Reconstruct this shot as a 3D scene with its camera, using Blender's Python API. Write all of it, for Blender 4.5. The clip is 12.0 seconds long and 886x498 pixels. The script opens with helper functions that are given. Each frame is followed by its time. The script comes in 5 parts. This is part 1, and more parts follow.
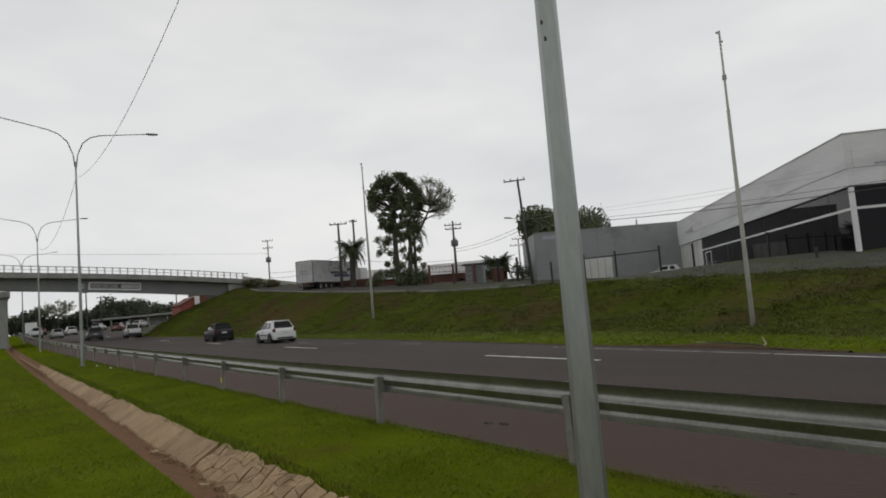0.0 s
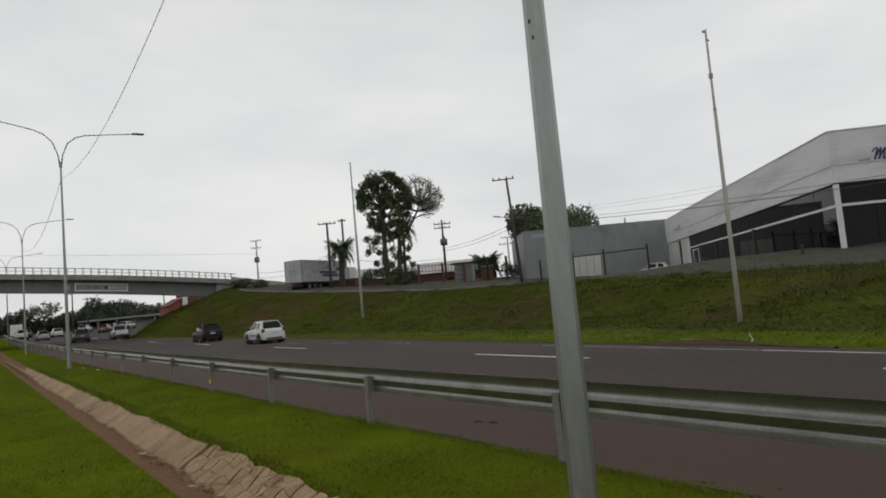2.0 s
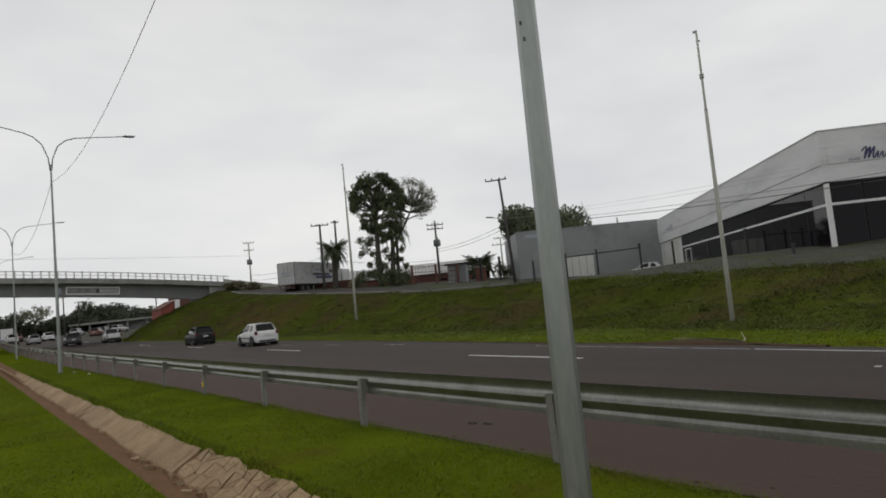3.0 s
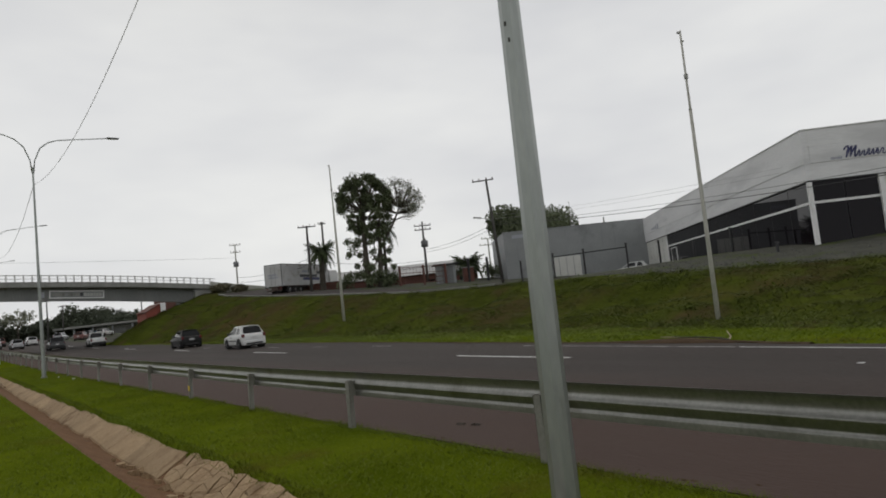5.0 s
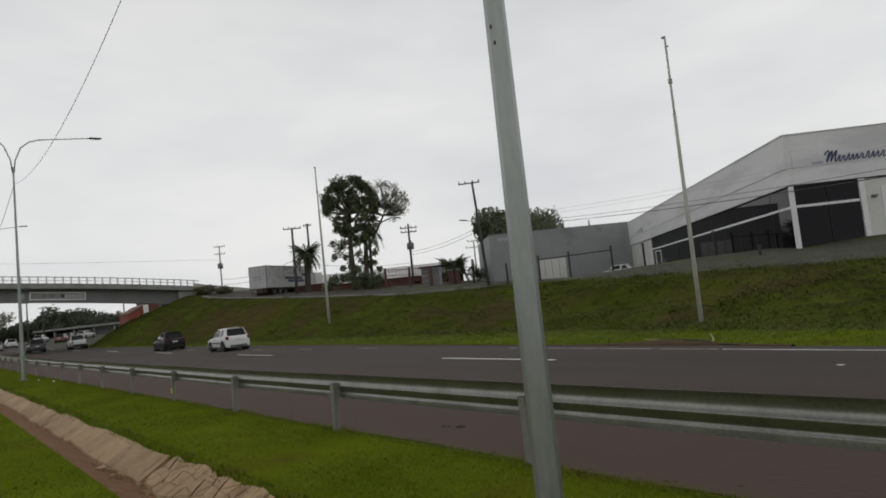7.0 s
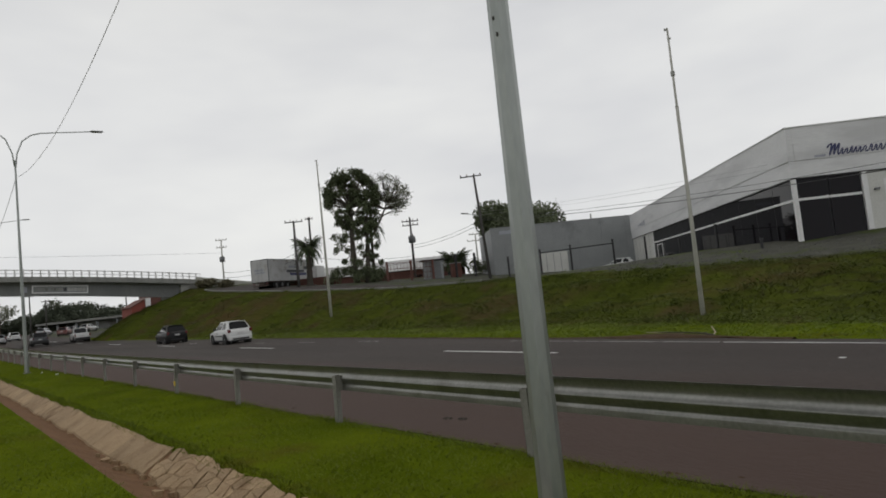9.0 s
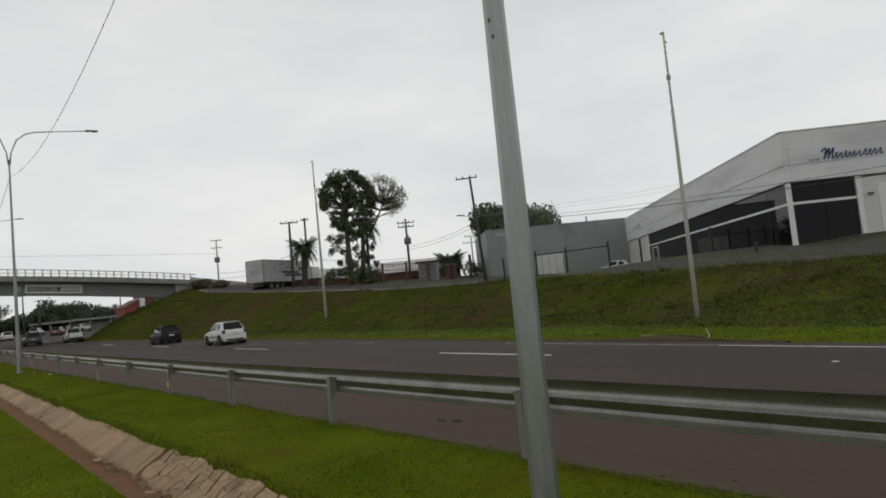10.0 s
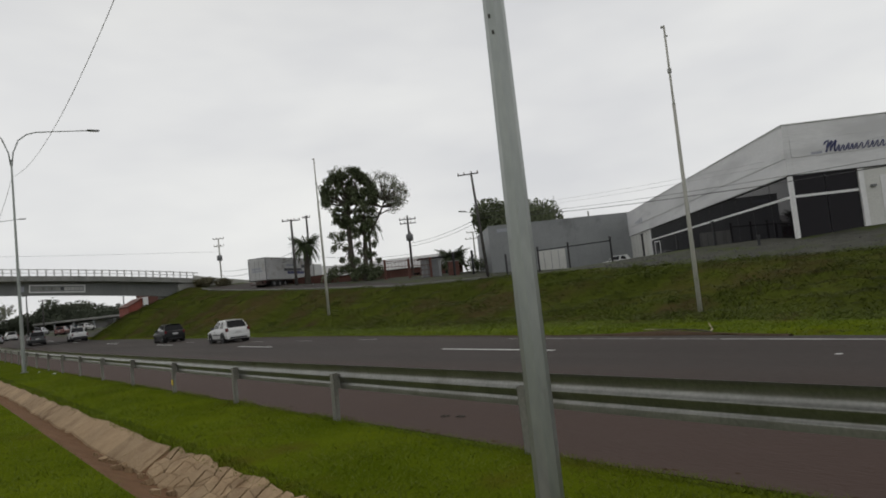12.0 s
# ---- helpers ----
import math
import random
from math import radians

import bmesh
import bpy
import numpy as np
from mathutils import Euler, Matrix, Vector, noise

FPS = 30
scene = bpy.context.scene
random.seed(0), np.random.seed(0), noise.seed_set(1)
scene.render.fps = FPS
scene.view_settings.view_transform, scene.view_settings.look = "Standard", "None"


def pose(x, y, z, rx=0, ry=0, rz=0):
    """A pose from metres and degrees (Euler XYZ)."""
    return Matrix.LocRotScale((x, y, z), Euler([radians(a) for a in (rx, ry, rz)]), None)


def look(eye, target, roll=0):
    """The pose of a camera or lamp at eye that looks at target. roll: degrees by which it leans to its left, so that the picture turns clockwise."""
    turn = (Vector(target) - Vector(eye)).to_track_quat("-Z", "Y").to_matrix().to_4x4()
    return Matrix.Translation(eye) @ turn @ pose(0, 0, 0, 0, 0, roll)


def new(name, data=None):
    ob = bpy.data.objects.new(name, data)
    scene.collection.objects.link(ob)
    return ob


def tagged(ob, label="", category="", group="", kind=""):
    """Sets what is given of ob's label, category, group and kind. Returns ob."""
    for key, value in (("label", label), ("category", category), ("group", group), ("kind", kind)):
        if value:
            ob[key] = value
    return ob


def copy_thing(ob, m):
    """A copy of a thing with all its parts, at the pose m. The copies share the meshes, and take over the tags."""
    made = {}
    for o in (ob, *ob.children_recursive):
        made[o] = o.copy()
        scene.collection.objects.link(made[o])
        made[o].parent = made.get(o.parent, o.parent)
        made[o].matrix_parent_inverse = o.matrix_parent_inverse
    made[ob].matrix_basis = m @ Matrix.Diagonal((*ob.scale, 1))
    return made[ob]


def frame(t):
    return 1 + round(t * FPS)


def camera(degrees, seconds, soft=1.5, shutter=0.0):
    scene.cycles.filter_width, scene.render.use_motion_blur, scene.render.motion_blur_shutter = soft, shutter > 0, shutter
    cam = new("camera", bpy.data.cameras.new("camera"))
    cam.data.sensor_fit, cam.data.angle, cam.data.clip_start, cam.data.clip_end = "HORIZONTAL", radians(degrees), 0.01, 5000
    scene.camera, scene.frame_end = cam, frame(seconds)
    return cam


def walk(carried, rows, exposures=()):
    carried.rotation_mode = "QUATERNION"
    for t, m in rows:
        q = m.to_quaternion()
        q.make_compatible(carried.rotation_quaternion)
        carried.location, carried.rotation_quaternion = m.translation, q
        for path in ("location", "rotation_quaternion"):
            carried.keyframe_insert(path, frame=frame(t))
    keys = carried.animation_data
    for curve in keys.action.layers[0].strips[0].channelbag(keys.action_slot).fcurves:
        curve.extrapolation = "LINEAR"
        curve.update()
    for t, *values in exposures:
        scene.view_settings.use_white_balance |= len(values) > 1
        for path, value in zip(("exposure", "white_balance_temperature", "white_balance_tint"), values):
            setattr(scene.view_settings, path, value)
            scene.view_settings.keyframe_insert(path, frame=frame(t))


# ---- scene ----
cam = camera(69.2, 12.0, soft=1.8)
PATH = [
    (0, (-0.004, -0.817, 1.757), (1.158, 0.803, 1.922), -4.7),
    (0.5, (-0.007, -0.821, 1.756), (1.162, 0.793, 1.919), -4.8),
    (1, (-0.008, -0.821, 1.762), (1.169, 0.788, 1.923), -4.9),
    (1.5, (-0.002, -0.816, 1.755), (1.179, 0.791, 1.916), -4.9),
    (2, (0.0, -0.815, 1.759), (1.189, 0.786, 1.918), -5.1),
    (2.5, (0.001, -0.819, 1.759), (1.199, 0.775, 1.918), -5.4),
    (3, (0.005, -0.814, 1.766), (1.211, 0.774, 1.926), -5.5),
    (5, (0.02, -0.812, 1.77), (1.256, 0.752, 1.928), -6.0),
    (5.5, (0.011, -0.825, 1.766), (1.247, 0.739, 1.924), -6.1),
    (6, (0.025, -0.816, 1.768), (1.272, 0.74, 1.924), -6.1),
    (6.5, (0.021, -0.819, 1.764), (1.284, 0.724, 1.917), -6.2),
    (7, (0.022, -0.818, 1.766), (1.293, 0.719, 1.927), -5.9),
    (9, (0.014, -0.817, 1.757), (1.28, 0.725, 1.898), -5.9),
    (9.5, (0.018, -0.815, 1.763), (1.289, 0.723, 1.903), -5.7),
    (10, (0.024, -0.816, 1.759), (1.301, 0.717, 1.904), -5.6),
    (10.5, (0.02, -0.822, 1.76), (1.303, 0.706, 1.901), -5.9),
    (11, (0.014, -0.829, 1.758), (1.3, 0.696, 1.893), -6.0),
    (11.5, (0.012, -0.824, 1.756), (1.293, 0.707, 1.888), -6.0),
    (12, (0.017, -0.826, 1.756), (1.288, 0.712, 1.89), -6.1),
]
walk(cam, [(t, look(e, g, r)) for t, e, g, r in PATH])

# ---- world and light: a bright overcast sky ----
world = bpy.data.worlds.new("overcast")
scene.world = world
world.use_nodes = True
wn, wl = world.node_tree.nodes, world.node_tree.links
for n in list(wn):
    wn.remove(n)
w_out = wn.new("ShaderNodeOutputWorld")
w_bg = wn.new("ShaderNodeBackground")
w_sky = wn.new("ShaderNodeTexSky")
w_sky.sky_type = "NISHITA"
w_sky.sun_disc = False
w_sky.sun_elevation = radians(55)
w_sky.sun_rotation = radians(150)
w_cloud = wn.new("ShaderNodeTexNoise")
w_cloud.inputs["Scale"].default_value = 1.9
w_cloud.inputs["Detail"].default_value = 4
w_cloud.inputs["Roughness"].default_value = 0.5
w_map = wn.new("ShaderNodeMapping")
w_map.inputs["Scale"].default_value = (1, 1, 3.0)
w_co = wn.new("ShaderNodeTexCoord")
w_ramp = wn.new("ShaderNodeValToRGB")
w_ramp.color_ramp.elements[0].position = 0.32
w_ramp.color_ramp.elements[0].color = (6.8, 6.85, 7.0, 1)
w_ramp.color_ramp.elements[1].position = 0.66
w_ramp.color_ramp.elements[1].color = (8.55, 8.55, 8.35, 1)
w_mix = wn.new("ShaderNodeMixRGB")
w_mix.inputs["Fac"].default_value = 0.96
wl.new(w_co.outputs["Generated"], w_map.inputs["Vector"])
wl.new(w_map.outputs[0], w_cloud.inputs["Vector"])
wl.new(w_cloud.outputs[0], w_ramp.inputs["Fac"])
wl.new(w_sky.outputs[0], w_mix.inputs["Color1"])
wl.new(w_ramp.outputs[0], w_mix.inputs["Color2"])
w_sep = wn.new("ShaderNodeSeparateXYZ")
wl.new(w_co.outputs["Generated"], w_sep.inputs[0])
w_fall = wn.new("ShaderNodeMapRange")
w_fall.interpolation_type = "SMOOTHSTEP"
w_fall.inputs["From Min"].default_value = 0.3
w_fall.inputs["From Max"].default_value = 1.0
w_fall.inputs["To Min"].default_value = 1.0
w_fall.inputs["To Max"].default_value = 0.45
wl.new(w_sep.outputs["Z"], w_fall.inputs["Value"])
w_mul = wn.new("ShaderNodeMixRGB")
w_mul.blend_type = "MULTIPLY"
w_mul.inputs["Fac"].default_value = 1.0
wl.new(w_mix.outputs[0], w_mul.inputs["Color1"])
wl.new(w_fall.outputs[0], w_mul.inputs["Color2"])
wl.new(w_mul.outputs[0], w_bg.inputs["Color"])
w_bg.inputs["Strength"].default_value = 0.1
wl.new(w_bg.outputs[0], w_out.inputs["Surface"])

sun = new("sun", bpy.data.lights.new("sun", "SUN"))
sun.data.energy = 0.5
sun.data.angle = radians(25)
sun.data.color = (1.0, 0.97, 0.93)
sun.matrix_world = look((0, 0, 60), (-18, -22, 0))


# ---- materials ----
def material(name, col_a, col_b=None, rough=0.8, scale=4.0, fine=60.0, bump=0.0, metal=0.0, spread=0.5,
             col_c=None, c_scale=0.6, c_at=0.58, random_piece=0.0, stretch=(1, 1, 1), spec=0.5, bump_scale=None):
    """Two-scale noise between col_a and col_b, an optional third colour in blotches, fine bump."""
    m = bpy.data.materials.new(name)
    m.use_nodes = True
    nt = m.node_tree
    nd, lk = nt.nodes, nt.links
    b = nd["Principled BSDF"]
    b.inputs["Roughness"].default_value = rough
    b.inputs["Metallic"].default_value = metal
    b.inputs["Specular IOR Level"].default_value = spec
    if col_b is None:
        col_b = tuple(min(1, c * 1.12) for c in col_a)
    mp = nd.new("ShaderNodeMapping")
    mp.inputs["Scale"].default_value = stretch
    geo = nd.new("ShaderNodeNewGeometry")
    lk.new(geo.outputs["Position"], mp.inputs["Vector"])
    n1 = nd.new("ShaderNodeTexNoise")
    n1.inputs["Scale"].default_value = scale
    n1.inputs["Detail"].default_value = 5
    n2 = nd.new("ShaderNodeTexNoise")
    n2.inputs["Scale"].default_value = fine
    n2.inputs["Detail"].default_value = 3
    for n in (n1, n2):
        lk.new(mp.outputs[0], n.inputs["Vector"])
    av = nd.new("ShaderNodeMath")
    av.operation = "ADD"
    half = nd.new("ShaderNodeMath")
    half.operation = "MULTIPLY"
    half.inputs[1].default_value = 0.5
    lk.new(n1.outputs[0], av.inputs[0])
    lk.new(n2.outputs[0], av.inputs[1])
    lk.new(av.outputs[0], half.inputs[0])
    rp = nd.new("ShaderNodeValToRGB")
    rp.color_ramp.elements[0].position = 0.5 - spread / 4
    rp.color_ramp.elements[1].position = 0.5 + spread / 4
    rp.color_ramp.elements[0].color = (*col_a, 1)
    rp.color_ramp.elements[1].color = (*col_b, 1)
    lk.new(half.outputs[0], rp.inputs["Fac"])
    colour = rp.outputs[0]
    if col_c is not None:
        n3 = nd.new("ShaderNodeTexNoise")
        n3.inputs["Scale"].default_value = c_scale
        n3.inputs["Detail"].default_value = 6
        n3.inputs["Roughness"].default_value = 0.62
        lk.new(mp.outputs[0], n3.inputs["Vector"])
        r3 = nd.new("ShaderNodeValToRGB")
        r3.color_ramp.elements[0].position = c_at
        r3.color_ramp.elements[1].position = c_at + 0.12
        lk.new(n3.outputs[0], r3.inputs["Fac"])
        mx = nd.new("ShaderNodeMixRGB")
        mx.inputs["Color2"].default_value = (*col_c, 1)
        lk.new(r3.outputs[0], mx.inputs["Fac"])
        lk.new(colour, mx.inputs["Color1"])
        colour = mx.outputs[0]
    if random_piece:
        oi = nd.new("ShaderNodeObjectInfo")
        mr = nd.new("ShaderNodeMapRange")
        mr.inputs["To Min"].default_value = 1 - random_piece
        mr.inputs["To Max"].default_value = 1 + random_piece
        lk.new(oi.outputs["Random"], mr.inputs["Value"])
        hs = nd.new("ShaderNodeHueSaturation")
        lk.new(mr.outputs[0], hs.inputs["Value"])
        lk.new(colour, hs.inputs["Color"])
        colour = hs.outputs[0]
    lk.new(colour, b.inputs["Base Color"])
    if bump:
        bp = nd.new("ShaderNodeBump")
        bp.inputs["Strength"].default_value = bump
        bp.inputs["Distance"].default_value = 0.02
        src = n2
        if bump_scale:
            src = nd.new("ShaderNodeTexNoise")
            src.inputs["Scale"].default_value = bump_scale
            src.inputs["Detail"].default_value = 4
            lk.new(mp.outputs[0], src.inputs["Vector"])
        lk.new(src.outputs[0], bp.inputs["Height"])
        lk.new(bp.outputs[0], b.inputs["Normal"])
    return m


def leaf_material(name, col_a, col_b, patch=0.0, patch_scale=0.5, dry=None, dry_scale=0.2):
    m = bpy.data.materials.new(name)
    m.use_nodes = True
    nd, lk = m.node_tree.nodes, m.node_tree.links
    b = nd["Principled BSDF"]
    b.inputs["Roughness"].default_value = 0.6
    b.inputs["Specular IOR Level"].default_value = 0.08
    geo = nd.new("ShaderNodeNewGeometry")
    rp = nd.new("ShaderNodeValToRGB")
    rp.color_ramp.elements[0].color = (*col_a, 1)
    rp.color_ramp.elements[1].color = (*col_b, 1)
    lk.new(geo.outputs["Random Per Island"], rp.inputs["Fac"])
    colour = rp.outputs[0]
    if patch:
        nz = nd.new("ShaderNodeTexNoise")
        nz.inputs["Scale"].default_value = patch_scale
        nz.inputs["Detail"].default_value = 5
        lk.new(geo.outputs["Position"], nz.inputs["Vector"])
        mr = nd.new("ShaderNodeMapRange")
        mr.inputs["From Min"].default_value = 0.3
        mr.inputs["From Max"].default_value = 0.7
        mr.inputs["To Min"].default_value = 1 - patch
        mr.inputs["To Max"].default_value = 1 + patch * 0.7
        lk.new(nz.outputs[0], mr.inputs["Value"])
        hs = nd.new("ShaderNodeHueSaturation")
        hs.inputs["Saturation"].default_value = 0.95
        lk.new(mr.outputs[0], hs.inputs["Value"])
        lk.new(colour, hs.inputs["Color"])
        colour = hs.outputs[0]
    if dry:
        n2 = nd.new("ShaderNodeTexNoise")
        n2.inputs["Scale"].default_value = dry_scale
        n2.inputs["Detail"].default_value = 6
        lk.new(geo.outputs["Position"], n2.inputs["Vector"])
        m2 = nd.new("ShaderNodeMapRange")
        m2.inputs["From Min"].default_value = 0.44
        m2.inputs["From Max"].default_value = 0.66
        m2.inputs["To Max"].default_value = 0.85
        lk.new(n2.outputs[0], m2.inputs["Value"])
        mx = nd.new("ShaderNodeMixRGB")
        mx.inputs["Color2"].default_value = (*dry, 1)
        lk.new(m2.outputs[0], mx.inputs["Fac"])
        lk.new(colour, mx.inputs["Color1"])
        colour = mx.outputs[0]
    lk.new(colour, b.inputs["Base Color"])
    return m


M = {}
M["grass"] = material("mown_grass", (0.058, 0.082, 0.004), (0.12, 0.152, 0.009), 0.95, 0.7, 55, 0.7,
                      col_c=(0.085, 0.078, 0.012), c_scale=0.45, c_at=0.56, spec=0.0)
M["bank"] = material("bank_grass", (0.044, 0.055, 0.01), (0.08, 0.097, 0.015), 0.95, 0.3, 5, 0.5,
                     col_c=(0.07, 0.056, 0.024), c_scale=0.22, c_at=0.5, spec=0.0, bump_scale=6)
def soil_patches(m, soil):
    """Red soil shows where the attribute "bare" runs high."""
    nd, lk = m.node_tree.nodes, m.node_tree.links
    b = nd["Principled BSDF"]
    src = b.inputs["Base Color"].links[0].from_socket
    at = nd.new("ShaderNodeAttribute")
    at.attribute_name = "bare"
    mr = nd.new("ShaderNodeMapRange")
    mr.inputs["From Min"].default_value = 0.4
    mr.inputs["From Max"].default_value = 1.1
    lk.new(at.outputs["Fac"], mr.inputs["Value"])
    mx = nd.new("ShaderNodeMixRGB")
    mx.inputs["Color2"].default_value = (*soil, 1)
    lk.new(mr.outputs[0], mx.inputs["Fac"])
    lk.new(src, mx.inputs["Color1"])
    lk.new(mx.outputs[0], b.inputs["Base Color"])


soil_patches(M["bank"], (0.082, 0.056, 0.026))
M["lot"] = material("gravel_lot", (0.05, 0.051, 0.04), (0.095, 0.094, 0.08), 0.95, 1.2, 20, 0.8,
                    col_c=(0.06, 0.078, 0.02), c_scale=0.35, c_at=0.5, spec=0.1)
M["soil"] = material("red_soil", (0.125, 0.066, 0.034), (0.21, 0.118, 0.062), 0.95, 3, 40, 0.8, spec=0.15)
M["slab"] = material("stained_concrete", (0.27, 0.185, 0.106), (0.41, 0.3, 0.18), 0.9, 2.5, 45, 0.5,
                     col_c=(0.2, 0.125, 0.065), c_scale=2.2, c_at=0.55, random_piece=0.14, spec=0.25)
M["concrete"] = material("weathered_concrete", (0.2, 0.2, 0.19), (0.3, 0.3, 0.285), 0.9, 0.8, 12, 0.3,
                         col_c=(0.12, 0.12, 0.115), c_scale=0.35, c_at=0.6, stretch=(1, 1, 0.3))
M["girder"] = material("grey_concrete_beam", (0.155, 0.16, 0.16), (0.2, 0.205, 0.2), 0.9, 0.5, 8, 0.2,
                       col_c=(0.12, 0.125, 0.125), c_scale=0.5, c_at=0.6, stretch=(1, 1, 0.25))
M["paintwhite"] = material("road_paint", (0.52, 0.52, 0.5), (0.7, 0.7, 0.68), 0.8, 6, 60, 0.2,
                           col_c=(0.2, 0.19, 0.18), c_scale=3.0, c_at=0.62)
M["wornpaint"] = material("worn_road_paint", (0.26, 0.255, 0.24), (0.42, 0.415, 0.4), 0.85, 5, 60, 0.2,
                          col_c=(0.08, 0.075, 0.07), c_scale=2.5, c_at=0.5)
M["galv"] = material("galvanised_steel", (0.2, 0.2, 0.185), (0.27, 0.27, 0.25), 0.36, 3, 30, 0.02, metal=0.82,
                     col_c=(0.17, 0.165, 0.145), c_scale=1.2, c_at=0.58)
M["galvpole"] = material("dull_galvanised_steel", (0.27, 0.29, 0.28), (0.33, 0.35, 0.335), 0.42, 3, 22, 0.03, metal=0.7,
                         col_c=(0.2, 0.205, 0.19), c_scale=9.0, c_at=0.66, stretch=(1, 1, 0.25))
M["postgrey"] = material("post_zinc", (0.18, 0.175, 0.155), (0.25, 0.245, 0.22), 0.6, 3, 30, 0.1, metal=0.3)
M["cladding"] = material("white_cladding", (0.64, 0.64, 0.65), (0.72, 0.72, 0.73), 0.5, 0.4, 6, 0.0,
                         col_c=(0.56, 0.56, 0.57), c_scale=0.22, c_at=0.5, stretch=(0.5, 0.5, 2.6))
M["whiteframe"] = material("white_frame_paint", (0.7, 0.7, 0.7), (0.78, 0.78, 0.78), 0.5)
M["greywall"] = material("grey_metal_wall", (0.22, 0.23, 0.235), (0.27, 0.28, 0.285), 0.6, 0.5, 8, 0.05,
                         col_c=(0.18, 0.185, 0.19), c_scale=0.3, c_at=0.55)
M["whitegate"] = material("pale_gate_sheet", (0.55, 0.55, 0.52), (0.64, 0.64, 0.61), 0.6, 0.8, 10)
M["black"] = material("black_paint", (0.012, 0.012, 0.014), (0.022, 0.022, 0.024), 0.5)
M["darkwood"] = material("dark_pole", (0.05, 0.047, 0.043), (0.09, 0.085, 0.08), 0.9, 2, 25, 0.3)
M["paleconcrete"] = material("pole_concrete", (0.37, 0.37, 0.33), (0.48, 0.47, 0.43), 0.9, 2, 25, 0.2)
M["redbrick"] = material("red_brown_wall", (0.1, 0.045, 0.036), (0.16, 0.072, 0.056), 0.9, 1.0, 12, 0.3)
M["brightred"] = material("red_wall", (0.2, 0.05, 0.035), (0.27, 0.07, 0.05), 0.8, 1.0, 12, 0.1)
M["roofsheet"] = material("fibre_roof", (0.38, 0.375, 0.37), (0.5, 0.495, 0.49), 0.85, 0.4, 6, 0.1)
M["bark"] = material("tree_bark", (0.06, 0.052, 0.042), (0.1, 0.088, 0.072), 0.95, 2, 14, 0.6)
M["leaf"] = leaf_material("tree_leaves", (0.08, 0.097, 0.05), (0.155, 0.182, 0.102), 0.25, 0.5)
M["leafsparse"] = leaf_material("thin_tree_leaves", (0.16, 0.17, 0.125), (0.26, 0.27, 0.2))
M["palm"] = leaf_material("palm_leaves", (0.035, 0.05, 0.024), (0.085, 0.105, 0.05))
# far leaves: distance haze is put into the colour, paler and greyer
M["fartree"] = leaf_material("far_tree_leaves", (0.075, 0.088, 0.062), (0.115, 0.13, 0.095))
M["weed"] = leaf_material("weed_leaves", (0.068, 0.087, 0.011), (0.09, 0.114, 0.016), 0.55, 0.32, (0.068, 0.064, 0.022), 0.25)
M["darkweed"] = leaf_material("dark_weed_leaves", (0.066, 0.088, 0.012), (0.095, 0.12, 0.018), 0.3, 0.3)
M["drybush"] = leaf_material("dry_bush_leaves", (0.11, 0.1, 0.06), (0.19, 0.175, 0.11), 0.3, 0.6)
M["blade"] = leaf_material("grass_blades", (0.1, 0.138, 0.007), (0.142, 0.188, 0.011), 0.34, 0.4, (0.118, 0.128, 0.014), 0.5)
M["stripblade"] = leaf_material("strip_grass_blades", (0.1, 0.14, 0.008), (0.14, 0.19, 0.012), 0.3, 0.3)
M["tyre"] = material("tyre_rubber", (0.014, 0.014, 0.014), (0.022, 0.022, 0.022), 0.85)
M["rim"] = material("alloy_rim", (0.4, 0.4, 0.41), (0.5, 0.5, 0.51), 0.35, metal=0.8)
M["plastic"] = material("black_trim", (0.016, 0.016, 0.017), (0.026, 0.026, 0.027), 0.6)
M["plate"] = material("pale_plate", (0.5, 0.5, 0.5), (0.58, 0.58, 0.58), 0.5)
M["lampred"] = material("red_lamp", (0.1, 0.01, 0.014), (0.15, 0.014, 0.018), 0.2)
M["lampclear"] = material("clear_lamp", (0.5, 0.5, 0.5), (0.6, 0.6, 0.6), 0.15)
M["yellow"] = material("yellow_reflector", (0.65, 0.45, 0.02), (0.75, 0.52, 0.04), 0.5)
M["signblue"] = material("dark_blue_letters", (0.03, 0.035, 0.11), (0.045, 0.05, 0.14), 0.5)
M["signgrey"] = material("faded_letters", (0.3, 0.31, 0.36), (0.36, 0.37, 0.42), 0.6)
M["signdark"] = material("dark_letters", (0.05, 0.055, 0.06), (0.09, 0.09, 0.1), 0.7)
M["bluepanel"] = material("blue_panel", (0.04, 0.2, 0.35), (0.06, 0.25, 0.4), 0.5)
M["truckbox"] = material("truck_sheet", (0.42, 0.42, 0.42), (0.52, 0.52, 0.52), 0.5, 0.7, 8, 0.05,
                         col_c=(0.3, 0.28, 0.25), c_scale=0.6, c_at=0.54)
M["rust"] = material("rusty_chassis", (0.05, 0.035, 0.028), (0.08, 0.056, 0.044), 0.8)
M["cable"] = material("cable_sheath", (0.035, 0.035, 0.037), (0.05, 0.05, 0.052), 0.7)
M["palecable"] = material("grey_cable", (0.34, 0.345, 0.35), (0.4, 0.4, 0.41), 0.6)
M["insulator"] = material("glazed_insulator", (0.12, 0.1, 0.09), (0.18, 0.15, 0.13), 0.3)
M["transformer"] = material("grey_tank", (0.13, 0.135, 0.14), (0.18, 0.185, 0.19), 0.6)
M["dirt"] = material("dark_soil", (0.05, 0.033, 0.02), (0.09, 0.058, 0.035), 0.95, 6, 60, 0.5, spec=0.1)
M["litter"] = material("pale_litter", (0.6, 0.6, 0.58), (0.72, 0.72, 0.7), 0.7)
